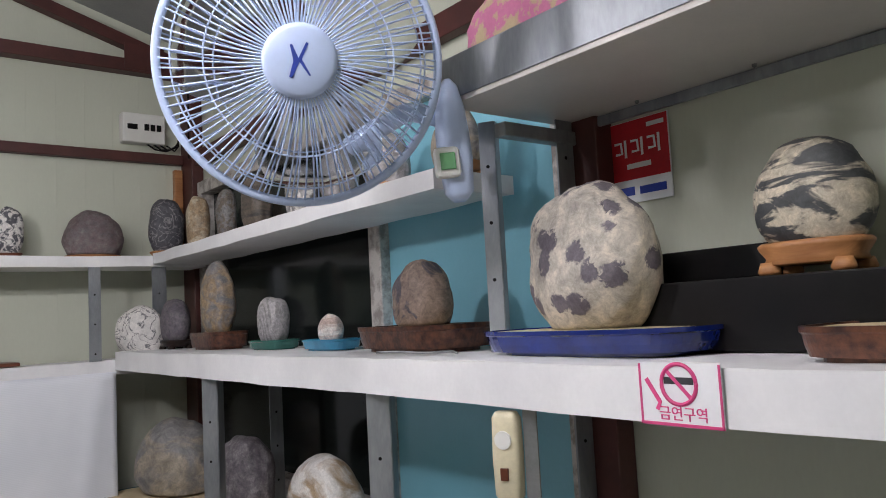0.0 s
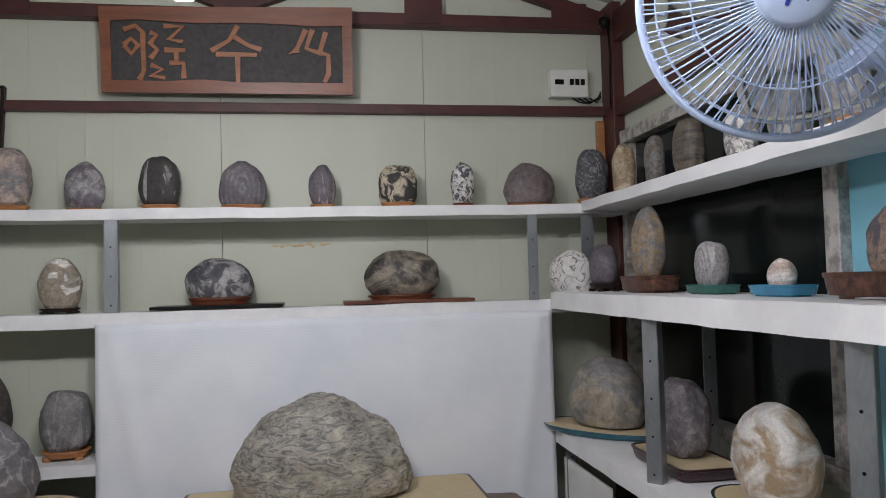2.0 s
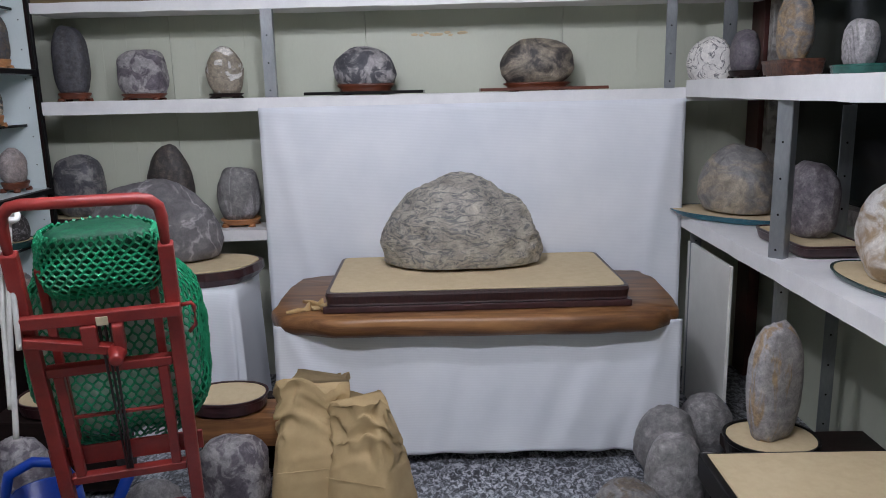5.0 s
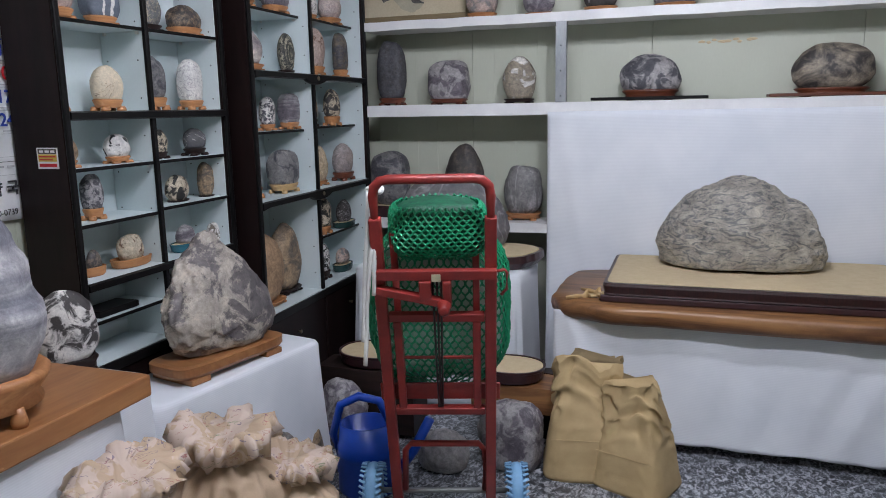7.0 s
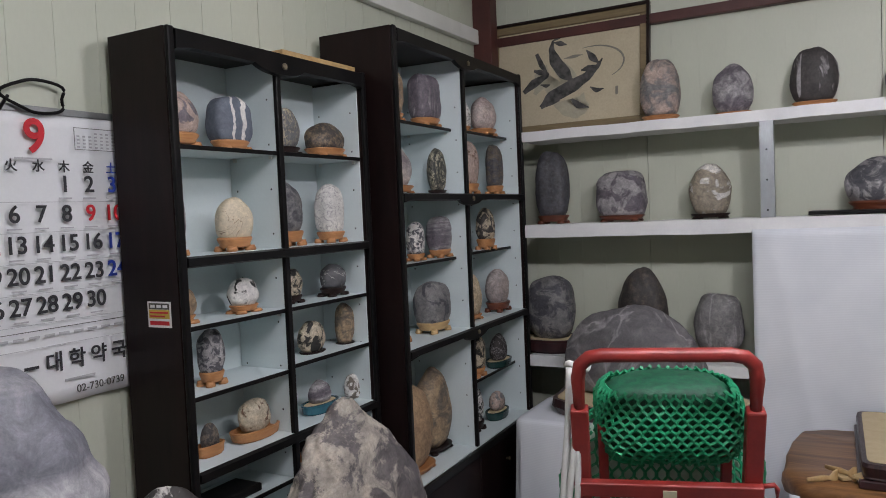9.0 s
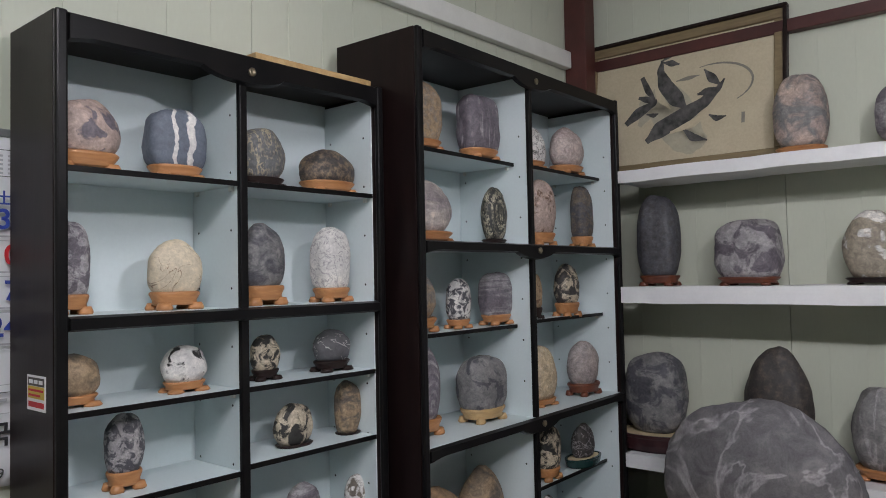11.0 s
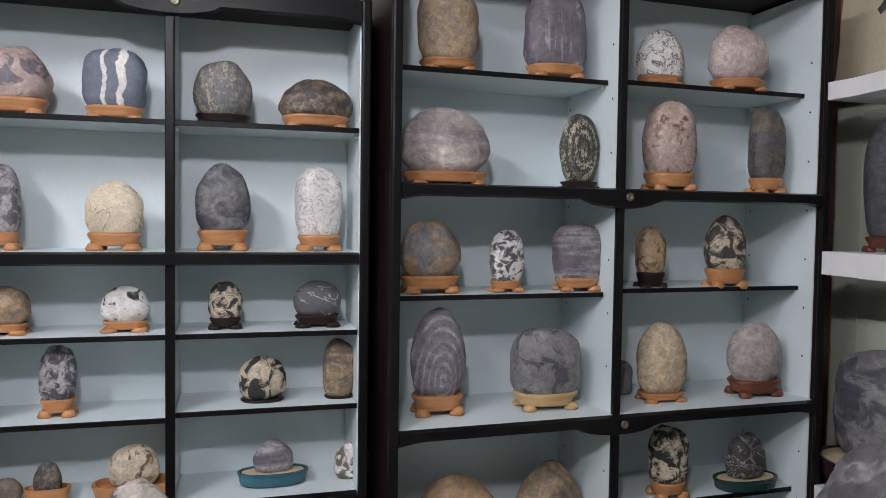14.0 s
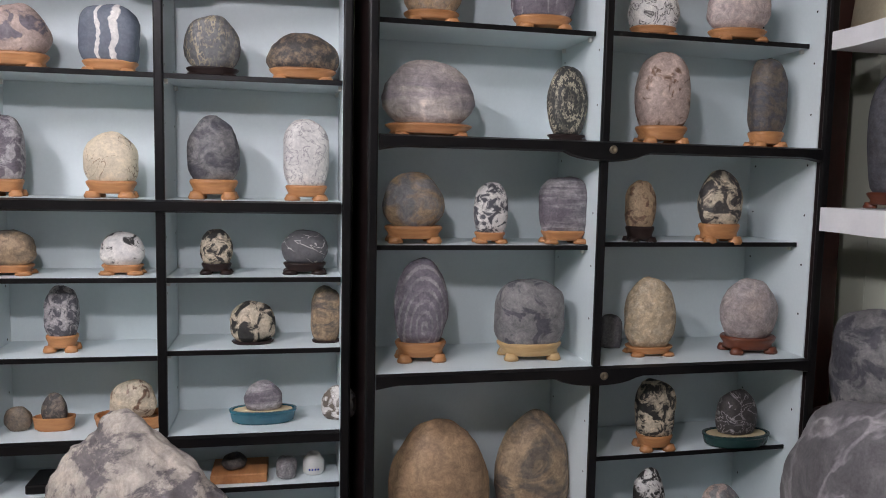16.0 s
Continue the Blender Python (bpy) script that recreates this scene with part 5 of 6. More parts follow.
def sack(label, x, y, w, d, h, material, seed, turn=0, tied=False, lean=0.0):
    """A full sack: a taut lower body with boxy corners, creases that start above the filling, and a crumpled or tied mouth."""
    ob = thing("sack", pose(x, y, 0, 0, 0, turn), label, "sack", "sacks")
    bm = bmesh.new()
    prof = ((0.98, 0), (1.05, 0.04), (1.06, 0.25), (1.02, 0.5), (0.92, 0.68), (0.66, 0.79), (0.34, 0.85)) if tied else ((1.10, 0), (1.14, 0.025), (1.06, 0.18), (0.98, 0.40), (0.90, 0.56), (0.86, 0.70), (0.80, 0.84), (0.84, 0.95), (0.80, 1.0))
    rings = []
    for (k, t), (k2, t2) in zip(prof, prof[1:]):
        for q in range(9):
            u = q / 9
            kk, tt = k + (k2 - k) * u, t + (t2 - t) * u
            flat = 1 if tied else 1 - 0.55 * smooth_step(0.25, 1.0, tt)
            rings.append((w / 2 * kk, d / 2 * kk * flat, h * tt))
    loops = loft(bm, rings, 120, 3.0 if tied else 5.0)
    for loop in loops:
        for v in loop:
            t = v.co.z / h
            a = math.atan2(v.co.y, v.co.x)
            up = smooth_step(0.45, 0.85, t) if tied else smooth_step(0.34, 0.75, t)
            ridge = 0.5 - abs(noise.noise(Vector((v.co.x * (13 if tied else 20) + seed, v.co.y * (13 if tied else 20), v.co.z * (7 if tied else 15)))))
            pleat = 0.07 * up * math.sin(15 * a + 3 * noise.noise((a, seed, 0))) * (1 if tied else 0.35)
            k = 1 + 0.05 * noise.noise(v.co * 6 + Vector((seed, seed, 0))) + up * ((0.28 if tied else 0.55) * ridge - (0.07 if tied else 0.14)) + pleat + 0.03 * (0.5 - abs(noise.noise(v.co * 24 + Vector((seed, 0, 0)))))
            v.co.x = v.co.x * k + lean * t * t
            v.co.y *= k
            if not tied:
                v.co.z += up * (0.07 * noise.noise((v.co.x * 9, v.co.y * 9, seed)) + 0.06 * ridge * math.sin(3 * a + seed))
    part("bag", bm, material, ob, smooth=True)
    if not tied:
        bm = bmesh.new()
        for k in range(5):
            yy = -d / 2 * 1.02
            tube(bm, [(w * (-0.45 + 0.09 * i), yy * (1 - 0.02 * k), h * (0.36 + 0.003 * math.sin(i * 2 + k))) for i in range(11)][2 * k:2 * k + 3], 0.0012, 4)
        part("seam", bm, material, ob)
    if tied:
        bm = bmesh.new()
        tube(bm, [(w * 0.19 * math.cos(t), d * 0.19 * math.sin(t), h * 0.845 + 0.006 * math.sin(3 * t)) for t in [k * math.pi / 12 for k in range(24)]], 0.009, 8, True)
        part("tie", bm, PRINTED_SACK, ob, "twisted printed strip tie", True)
        bm = bmesh.new()
        loops = loft(bm, ((w * 0.17, d * 0.17, h * 0.83), (w * 0.24, d * 0.22, h * 0.87), (w * 0.36, d * 0.32, h * 0.90), (w * 0.42, d * 0.38, h * 0.955), (w * 0.38, d * 0.34, h * 1.01), (w * 0.26, d * 0.24, h * 1.03), (w * 0.10, d * 0.10, h * 0.99)), 96)
        for loop in loops:
            for v in loop:
                a = math.atan2(v.co.y, v.co.x)
                k = 1 + 0.10 * math.sin(17 * a + seed + 2 * noise.noise((a * 2, seed, 0))) + 0.5 * (0.35 - abs(noise.noise(v.co * 24 + Vector((seed, 0, 0)))))
                v.co.x *= k
                v.co.y *= k
                v.co.z += 0.05 * noise.noise(v.co * 13 + Vector((0, seed, 0))) + 0.025 * noise.noise(v.co * 30 + Vector((0, seed, 2)))
        part("ruffled_neck", bm, PRINTED_SACK, ob, "crumpled printed neck of the sack", True)
    return ob


sack("crumpled tan sack with a folded top", -0.775, 2.34, 0.30, 0.24, 0.46, SACK, 1.0, 8)
sack("tan sack standing on the floor", -0.575, 2.27, 0.25, 0.22, 0.40, SACK, 5.0, -22, False, -0.03)
sack("beige sack tied with a printed strip at the neck", -1.60, 1.17, 0.33, 0.30, 0.56, SACK_PALE, 2.0, 0, True)
sack("beige sack tied with a printed strip at the neck", -1.48, 1.30, 0.28, 0.27, 0.43, SACK_PALE, 3.0, 30, True)
sack("printed beige sack tied at the neck", -1.66, 0.86, 0.31, 0.30, 0.57, SACK_PALE, 8.0, 60, True)
sack("low beige sack by the wall bench", -1.31, 1.03, 0.26, 0.26, 0.30, SACK_PALE, 6.0, 10, True)

# watering can
can = thing("watering_can", pose(-1.535, 1.93, 0, 0, 0, 20) @ Matrix.Scale(1.25, 4), "blue plastic watering can on the floor", "watering can")
bm = bmesh.new()
loft(bm, ((0.085, 0.075, 0), (0.09, 0.08, 0.01), (0.088, 0.078, 0.12), (0.091, 0.081, 0.125), (0.088, 0.078, 0.13), (0.091, 0.081, 0.145), (0.086, 0.076, 0.15), (0.080, 0.070, 0.215), (0.074, 0.064, 0.215), (0.075, 0.066, 0.10)), 36)
part("body", bm, BLUE_PLASTIC, can, smooth=True)
bm = bmesh.new()
tube(bm, ((-0.08, 0, 0.06), (-0.10, 0, 0.18), (-0.075, 0, 0.27), (-0.02, 0, 0.295), (0.04, 0, 0.28), (0.07, 0, 0.215)), 0.013, 10)
part("handle", bm, BLUE_PLASTIC, can, smooth=True)
bm = bmesh.new()
tube(bm, ((0.08, 0, 0.04), (0.14, 0.0, 0.12), (0.19, 0, 0.22)), 0.015, 10)
part("spout", bm, BLUE_PLASTIC, can, smooth=True)

# ---- hand cart with a net bundle ----
CART = pose(-1.19, 1.823, 0.0, 19.0, 0, 17)
cart = thing("hand_cart", CART, "red steel folding hand cart with pale blue wheels", "cart")
bm = bmesh.new()
tube(bm, ((-0.160, 0, 1.02), (-0.160, 0, 1.25), (-0.155, 0, 1.278), (-0.138, 0, 1.295), (-0.115, 0, 1.30), (0.115, 0, 1.30), (0.138, 0, 1.295), (0.155, 0, 1.278), (0.160, 0, 1.25), (0.160, 0, 1.02)), 0.0135, 14)
part("push_handle", bm, RED_PAINT, cart, "round bent tube handle", True)
for x in (-0.160, 0.160):
    slab("upright", (x - 0.017, x + 0.017, -0.015, 0.015, 0.06, 1.185), RED_PAINT, cart, 0.004)
slab("upper_crossbar", (-0.176, 0.176, -0.034, -0.0155, 1.000, 1.032), RED_PAINT, cart, 0.003)
slab("crossbar", (-0.142, 0.142, -0.012, 0.012, 0.842, 0.868), RED_PAINT, cart, 0.003)
slab("lower_crossbar", (-0.142, 0.142, -0.012, 0.012, 0.482, 0.508), RED_PAINT, cart, 0.003)
for x in (-0.118, 0.118):
    slab("inner_upright", (x - 0.012, x + 0.012, -0.011, 0.011, 0.5085, 0.8415), RED_PAINT, cart, 0.003)
    slab("rear_upright", (x - 0.010, x + 0.010, 0.028, 0.046, 0.60, 1.12), RED_PAINT, cart, 0.003)
slab("thin_bar", (-0.105, 0.105, -0.004, 0.004, 0.700, 0.708), RED_PAINT, cart, 0.001)
for x in (-0.007, 0.006, 0.018):
    bm = bmesh.new()
    tube(bm, ((x, -0.016, 0.995), (x * 0.8, -0.014, 0.80), (x * 0.5, -0.014, 0.52)), 0.0035, 6)
    part("pull_rod", bm, BROWN_TRAY, cart, smooth=True)
bar("latch_bar", (-0.168, -0.026, 0.968), (0.018, -0.030, 0.925), 0.024, cart, RED_PAINT)
slab("latch_plate", (-0.045, -0.010, -0.042, -0.016, 0.938, 1.000), RED_PAINT, cart, 0.004)
slab("latch_plate", (0.022, 0.048, -0.046, -0.016, 0.925, 1.000), RED_PAINT, cart, 0.006)
slab("worn_patch", (-0.008, 0.018, -0.0365, -0.034, 0.998, 1.022), CREAM_PLASTIC, cart, 0.001, "bare worn patch on the crossbar")
bm = bmesh.new()
loft(bm, ((0.020, 0.020, 0), (0.022, 0.022, 0.012), (0.017, 0.017, 0.03), (0.016, 0.016, 0.045), (0.010, 0.010, 0.048)), 18)
p_ = part("latch_knob", bm, RED_PAINT, cart, smooth=True)
p_.matrix_basis = pose(0.026, -0.030, 0.922, 90)
bm = bmesh.new()
tube(bm, ((0.172, 0.0, 1.01), (0.200, 0.0, 1.015), (0.206, 0.0, 1.005), (0.206, 0.0, 0.95), (0.19, 0.0, 0.93)), 0.005, 8)
part("side_hook", bm, RED_PAINT, cart, smooth=True)
slab("load_plate", (-0.19, 0.19, 0.020, 0.027, 0.520, 0.585), RED_PAINT, cart, 0.003)
bm = bmesh.new()
tube(bm, ((-0.135, 0.02, 0.12), (-0.125, 0.02, 0.30), (-0.105, 0.025, 0.325), (0.12, 0.025, 0.325), (0.14, 0.02, 0.30), (0.14, 0.02, 0.12)), 0.011, 10)
part("toe_frame", bm, RED_PAINT, cart, smooth=True)
bm = bmesh.new()
tube(bm, ((-0.27, 0.03, 0.10), (0.27, 0.03, 0.10)), 0.010, 10)
part("axle", bm, METAL_GREY, cart, smooth=True)
bm = bmesh.new()
tube(bm, [(0, 0.068 * math.cos(k * math.pi / 24), 0.068 * math.sin(k * math.pi / 24)) for k in range(48)], 0.029, 14, True)
wheel_mesh = mesh_from("wheel", bm, RUBBER, True)
bm = bmesh.new()
loft(bm, ((0.05, 0.05, -0.02), (0.05, 0.05, 0.02)), 24)
rim_mesh = mesh_from("rim", bm, METAL_GREY)
bm = bmesh.new()
box(bm, -0.026, 0.026, -0.004, 0.004, 0.094, 0.0995, 0.001)
lug_mesh = mesh_from("tread_lug", bm, RUBBER)
for sx in (-1, 1):
    w_ = new("wheel", wheel_mesh)
    w_.parent = cart
    w_["label"] = "pale blue ribbed solid tyre"
    w_.matrix_basis = pose(sx * 0.25, 0.03, 0.10)
    r_ = new("rim", rim_mesh)
    r_.parent = w_
    r_.matrix_basis = pose(0, 0, 0, 0, 90, 0)
    for k in range(30):
        for side in (-1, 1):
            g_ = new("tread_lug", lug_mesh)
            g_.parent = w_
            g_.matrix_basis = Matrix.Rotation(radians(12 * k + 4 * side), 4, "X") @ pose(side * 0.010, 0, -0.002, 0, side * 12, side * 28) @ Matrix.Diagonal((0.45, 1, 1, 1))


def net_bundle(m, w, d, h, label, filling, seed, nu=38, nv=17, cord=0.0034):
    """A stuffed bag under a hexagonal net of real cords, pulled and sagging unevenly."""
    ob = thing("net_bundle", m, label, "net", "net bundles")

    def at(u, v, grow):
        t = 2 * math.pi * u / nu
        s = -1 + 2 * v / nv
        r = max(0.0, 1 - abs(s) ** 3) ** (1 / 3)
        c, q = math.cos(t), math.sin(t)
        k = (abs(c) ** 3.2 + abs(q) ** 3.2) ** (-1 / 3.2)
        j = grow + 0.07 * noise.noise((c * 1.6 + seed, q * 1.6, s * 1.6)) + 0.035 * noise.noise((c * 5, q * 5 + seed, s * 5))
        return Vector((c * k * r * w / 2 * j, q * k * r * d / 2 * j, h / 2 * (1 + s * j)))

    bm = bmesh.new()
    rows = [[bm.verts.new(at(u, v, 0.93)) for u in range(nu)] for v in range(1, nv)]
    for a, b in zip(rows, rows[1:]):
        for i in range(nu):
            bm.faces.new((a[i], a[(i + 1) % nu], b[(i + 1) % nu], b[i]))
    bm.faces.new(rows[0][::-1])
    bm.faces.new(rows[-1])
    part("stuffing", bm, filling, ob, smooth=True)
    bm = bmesh.new()
    for v in range(1, nv - 1):
        for u in range(nu):
            o = 0.5 * (v % 2)
            a = at(u + o, v - 0.20, 1.01)
            b = at(u + o, v + 0.20, 1.01)
            tube(bm, (a, b), cord * 1.25, 4)
            if v < nv - 2:
                for e in (-0.5, 0.5):
                    tube(bm, (b, at(u + o + e, v + 0.80, 1.01)), cord, 4)
    net_ = part("net", bm, NET, ob, "green knotted net")
    net_["kind"] = "stuff"
    return ob


net_bundle(CART @ pose(0.010, 0.075, 1.02, -10), 0.285, 0.17, 0.185, "green net bundle strapped high on the cart", NET_DARK, 1.3, 44, 15, 0.0036)
net_bundle(CART @ pose(0.0, 0.150, 0.50, -4), 0.43, 0.20, 0.56, "green net bundle filled with pale sacks on the cart", CRATE, 4.1, 56, 26, 0.0032)
cord = thing("rope_hank", CART @ pose(-0.168, -0.02, 1.0, -19), "white cord hanging from the cart handle", "cord")
for i in range(4):
    bm = bmesh.new()
    n_ = 26
    tube(bm, [(0.010 * math.sin(2.2 * t + i * 1.7) - 0.035 * t * (0.4 + 0.3 * i), -0.012 + 0.009 * math.cos(5 * t + i), 0.255 - (0.30 + 0.07 * i) * t) for t in [k / n_ for k in range(n_ + 1)]], 0.0065, 8)
    part("strand", bm, STRING, cord, smooth=True)
bm = bmesh.new()
tube(bm, [(0.006 + 0.020 * math.cos(t), 0.02 * math.sin(t), 0.255 + 0.006 * math.sin(2 * t)) for t in [k * math.pi / 10 for k in range(20)]], 0.007, 8, True)
part("loop", bm, STRING, cord, smooth=True)

# ---- wall fan ----
MOUNT = pose(0.846, 1.077, 1.760, 0, -4, -32) @ Matrix.Scale(1.58, 4)
FAN = look((0.541, 1.115, 1.987), (-0.06, 0.02, 1.63))
fan = thing("wall_fan", FAN @ Matrix.Scale(1.275, 4), "pale blue wall fan with a wire guard and clear blades", "fan")
FR = 0.186


def guard(zf, depth, count, name):
    ob = thing_part(name)
    bm = bmesh.new()
    pts = [(r * math.cos(0.12 * r / FR), r * math.sin(0.12 * r / FR), zf + depth * (1 - (r / FR) ** 2.6)) for r in (0.044, 0.08, 0.12, 0.155, 0.178, FR)]
    tube(bm, pts, 0.0012, 4)
    me = mesh_from("wire", bm, FAN_BLUE)
    for i in range(count):
        w = new("wire", me)
        w.parent = ob
        w.matrix_basis = pose(0, 0, 0, 0, 0, 360 * i / count)
    for r in (0.12, 0.165):
        bm = bmesh.new()
        tube(bm, [(r * math.cos(k * math.pi / 24), r * math.sin(k * math.pi / 24), zf + depth * (1 - (r / FR) ** 2.6)) for k in range(48)], 0.0013, 5, True)
        part("wire_ring", bm, FAN_BLUE, ob)
    return ob


def thing_part(name):
    bm = bmesh.new()
    tube(bm, [(0.044 * math.cos(k * math.pi / 12), 0.044 * math.sin(k * math.pi / 12), -0.073 if name == "front_guard" else 0.068) for k in range(24)], 0.002, 6, True)
    return part(name, bm, FAN_BLUE, fan)


guard(0.0, -0.075, 90, "front_guard")
guard(0.0, 0.07, 60, "rear_guard")
bm = bmesh.new()
tube(bm, [(FR * math.cos(k * math.pi / 40), FR * math.sin(k * math.pi / 40), 0) for k in range(80)], 0.006, 10, True)
part("rim", bm, FAN_BLUE, fan, smooth=True)
bm = bmesh.new()
loft(bm, ((0.047, 0.047, -0.068), (0.047, 0.047, -0.076), (0.040, 0.040, -0.080), (0.01, 0.01, -0.081)), 40)
hub = part("badge_disc", bm, FAN_BLUE, fan, smooth=True)
bm = bmesh.new()
stroke(bm, ((-0.012, 0.02), (-0.004, 0.0), (-0.010, -0.02)), (0.004, 0.008, 0.003), 0, 0.001)
stroke(bm, ((0.012, 0.018), (0.0, -0.002), (0.010, -0.022)), (0.002, 0.005, 0.003), 0, 0.001)
bd = part("badge_mark", bm, INK_BLUE, hub)
bd.matrix_basis = pose(0, 0, -0.0815, -90, 0, 180)
for k in range(3):
    bm = bmesh.new()
    rows = []
    for i in range(9):
        r = 0.03 + 0.135 * i / 8
        wd = 0.55 + 0.35 * math.sin(math.pi * i / 8)
        rows.append([bm.verts.new((r * math.cos(s * wd), r * math.sin(s * wd), 0.022 * s)) for s in (-0.9, -0.45, 0, 0.45, 0.9)])
    for a, b in zip(rows, rows[1:]):
        for i in range(4):
            bm.faces.new((a[i], a[i + 1], b[i + 1], b[i]))
    bl = part("blade", bm, BLADE, fan, "clear blue plastic blade", True)
    bl.matrix_basis = pose(0, 0, 0, 0, 0, 120 * k + 20)
    so = bl.modifiers.new("thickness", "SOLIDIFY")
    so.thickness = 0.002
bm = bmesh.new()
loft(bm, ((0.03, 0.03, 0.02), (0.055, 0.055, 0.075), (0.058, 0.058, 0.10), (0.045, 0.045, 0.16), (0.02, 0.02, 0.175)), 32)
part("motor_housing", bm, WHITE_PLASTIC, fan, smooth=True)
body = thing("fan_mount", MOUNT, "pale blue plastic fan mount with a green display", "fan mount")
bm = bmesh.new()
loft(bm, ((0.008, 0.010, 0), (0.017, 0.018, 0.010), (0.021, 0.022, 0.05), (0.020, 0.022, 0.085), (0.018, 0.028, 0.11), (0.012, 0.03, 0.135), (0.006, 0.02, 0.145)), 32, 2.6)
part("housing", bm, FAN_BLUE, body, smooth=True)
slab("display_bezel", (-0.028, 0.002, -0.030, -0.012, 0.026, 0.062), WHITE_PLASTIC, body, 0.005)
slab("display", (-0.022, -0.004, -0.0325, -0.0302, 0.034, 0.054), LCD, body, 0.001, "green display")
bm = bmesh.new()
tube(bm, ((0.0, 0.0, 0.12), (0.02, 0.06, 0.16), (0.07, 0.16, 0.18)), 0.011, 10)
part("wall_arm", bm, FAN_BLUE, body, smooth=True)
bm = bmesh.new()
tube(bm, ((0.0, 0.0, 0.10), (-0.05, 0.02, 0.12), (-0.125, 0.05, 0.09)), 0.012, 10)
part("neck", bm, FAN_BLUE, body, smooth=True)

# ---- small things on the window wall ----
sign = thing("warning_sign", pose(RIGHT - 0.004, 0.955, 1.850, 0, 0, -90) @ Matrix.Diagonal((0.93, 1, 0.90, 1)), "red and blue security company sign with white lettering bars", "sign")
slab("plate", (-0.085, 0.085, -0.003, 0, -0.10, 0.095), PAPER, sign, 0.001)
slab("red_field", (-0.083, 0.083, -0.0042, -0.003, -0.045, 0.093), INK_RED, sign, 0)
for k in range(3):
    bm = bmesh.new()
    x = -0.045 + 0.045 * k
    stroke(bm, ((x - 0.016, 0.045), (x + 0.002, 0.045), (x + 0.004, 0.02), (x - 0.014, 0.02)), 0.006, -0.0043, 0.001)
    stroke(bm, ((x + 0.014, 0.05), (x + 0.014, 0.008)), 0.006, -0.0043, 0.001)
    part("white_mark", bm, PAPER, sign)
slab("white_bar", (-0.03, 0.035, -0.0052, -0.0042, -0.02, -0.008), PAPER, sign, 0)
slab("white_bar", (0.03, 0.075, -0.0052, -0.0042, 0.070, 0.080), PAPER, sign, 0)
slab("blue_bar", (-0.075, -0.015, -0.0042, -0.003, -0.082, -0.062), INK_BLUE, sign, 0)
slab("blue_bar", (0.0, 0.07, -0.0042, -0.003, -0.082, -0.064), INK_BLUE, sign, 0)

notice = thing("no_smoking_sticker", pose(0.784, 0.582, 1.439, 0, 0, -90), "pink and white no smoking sticker on the shelf edge", "sticker")
slab("film", (-0.062, 0.062, -0.001, 0, -0.05, 0.032), PAPER, notice, 0)
bm = bmesh.new()
tube(bm, [(0.0 + 0.026 * math.cos(k * math.pi / 16), -0.001, 0.004 + 0.026 * math.sin(k * math.pi / 16)) for k in range(32)], 0.003, 6, True)
part("ring", bm, PINK_INK, notice)
bm = bmesh.new()
stroke(bm, ((-0.018, 0.022), (0.018, -0.014)), 0.005, -0.0012, 0.001)
stroke(bm, ((-0.062, -0.048), (0.062, -0.048)), 0.004, -0.0012, 0.001)
stroke(bm, ((-0.060, -0.05), (-0.060, 0.03)), 0.003, -0.0012, 0.001)
stroke(bm, ((0.060, -0.05), (0.060, 0.03)), 0.003, -0.0012, 0.001)
stroke(bm, ((-0.05, 0.01), (-0.03, -0.02), (-0.035, -0.03)), 0.006, -0.0012, 0.001)
part("bar_and_border", bm, PINK_INK, notice)
slab("cigarette", (-0.022, 0.022, -0.0016, -0.001, 0.004, 0.013), INK, notice, 0)
lettering("words", "금연구역", 0.020, pose(0.004, -0.0016, -0.035, 90), PINK_INK, notice)

socket = thing("socket_strip", pose(0.80, 0.935, 1.238, 0, 0, -70), "cream plastic socket strip wrapped in clear film", "socket")
bm = bmesh.new()
loft(bm, ((0.018, 0.010, 0), (0.024, 0.014, 0.008), (0.026, 0.015, 0.07), (0.024, 0.015, 0.135), (0.018, 0.011, 0.145)), 28, 3.5)
part("body", bm, CREAM_PLASTIC, socket, smooth=True)
slab("switch", (-0.007, 0.007, -0.019, -0.014, 0.035, 0.055), WOOD_RED, socket, 0.001)
bm = bmesh.new()
loft(bm, ((0.015, 0.015, 0), (0.015, 0.015, 0.004)), 20)
f_ = part("socket_face", bm, WHITE_PLASTIC, socket)
f_.matrix_basis = pose(0, -0.014, 0.10, 90)
bm = bmesh.new()
tube(bm, ((0, 0, 0.0), (0, 0.0, -0.06), (0.01, 0.02, -0.2)), 0.005)
part("cable", bm, WHITE_PLASTIC, socket)
slab("hanger", (0.03, 0.055, 0.0, 0.004, -0.1, 0.155), METAL_GREY, socket, 0.001)

step = tagged(slab("black_riser", (1.02, 1.20, -0.2, 0.86, MID_R + 0.002, 1.581), BLACK_EDGE, bevel=0.003), "black riser box on the shelf", "riser")
step2 = tagged(slab("black_riser", (1.14, 1.22, 0.62, 0.85, 1.583, 1.64), BLACK_EDGE, bevel=0.003), "thin black panel standing on the riser", "riser")
tray(pose(0.95, 0.36, MID_R, 0, 0, -90), 0.24, 0.18, 0.045, COPPER, "copper-brown patterned ceramic tray", True, 4.0)

# flat boards under two stones on the middle shelf
for x, w, mat, lab in ((-0.658, 0.542, BLACK_EDGE, "flat black lacquered board"), (0.161, 0.577, WOOD_RED, "flat red-brown board")):
    tagged(slab("flat_board", (x - w / 2, x + w / 2, 3.30, 3.50, MID + 0.004, MID + 0.018), mat), lab + " under a stone", "board")

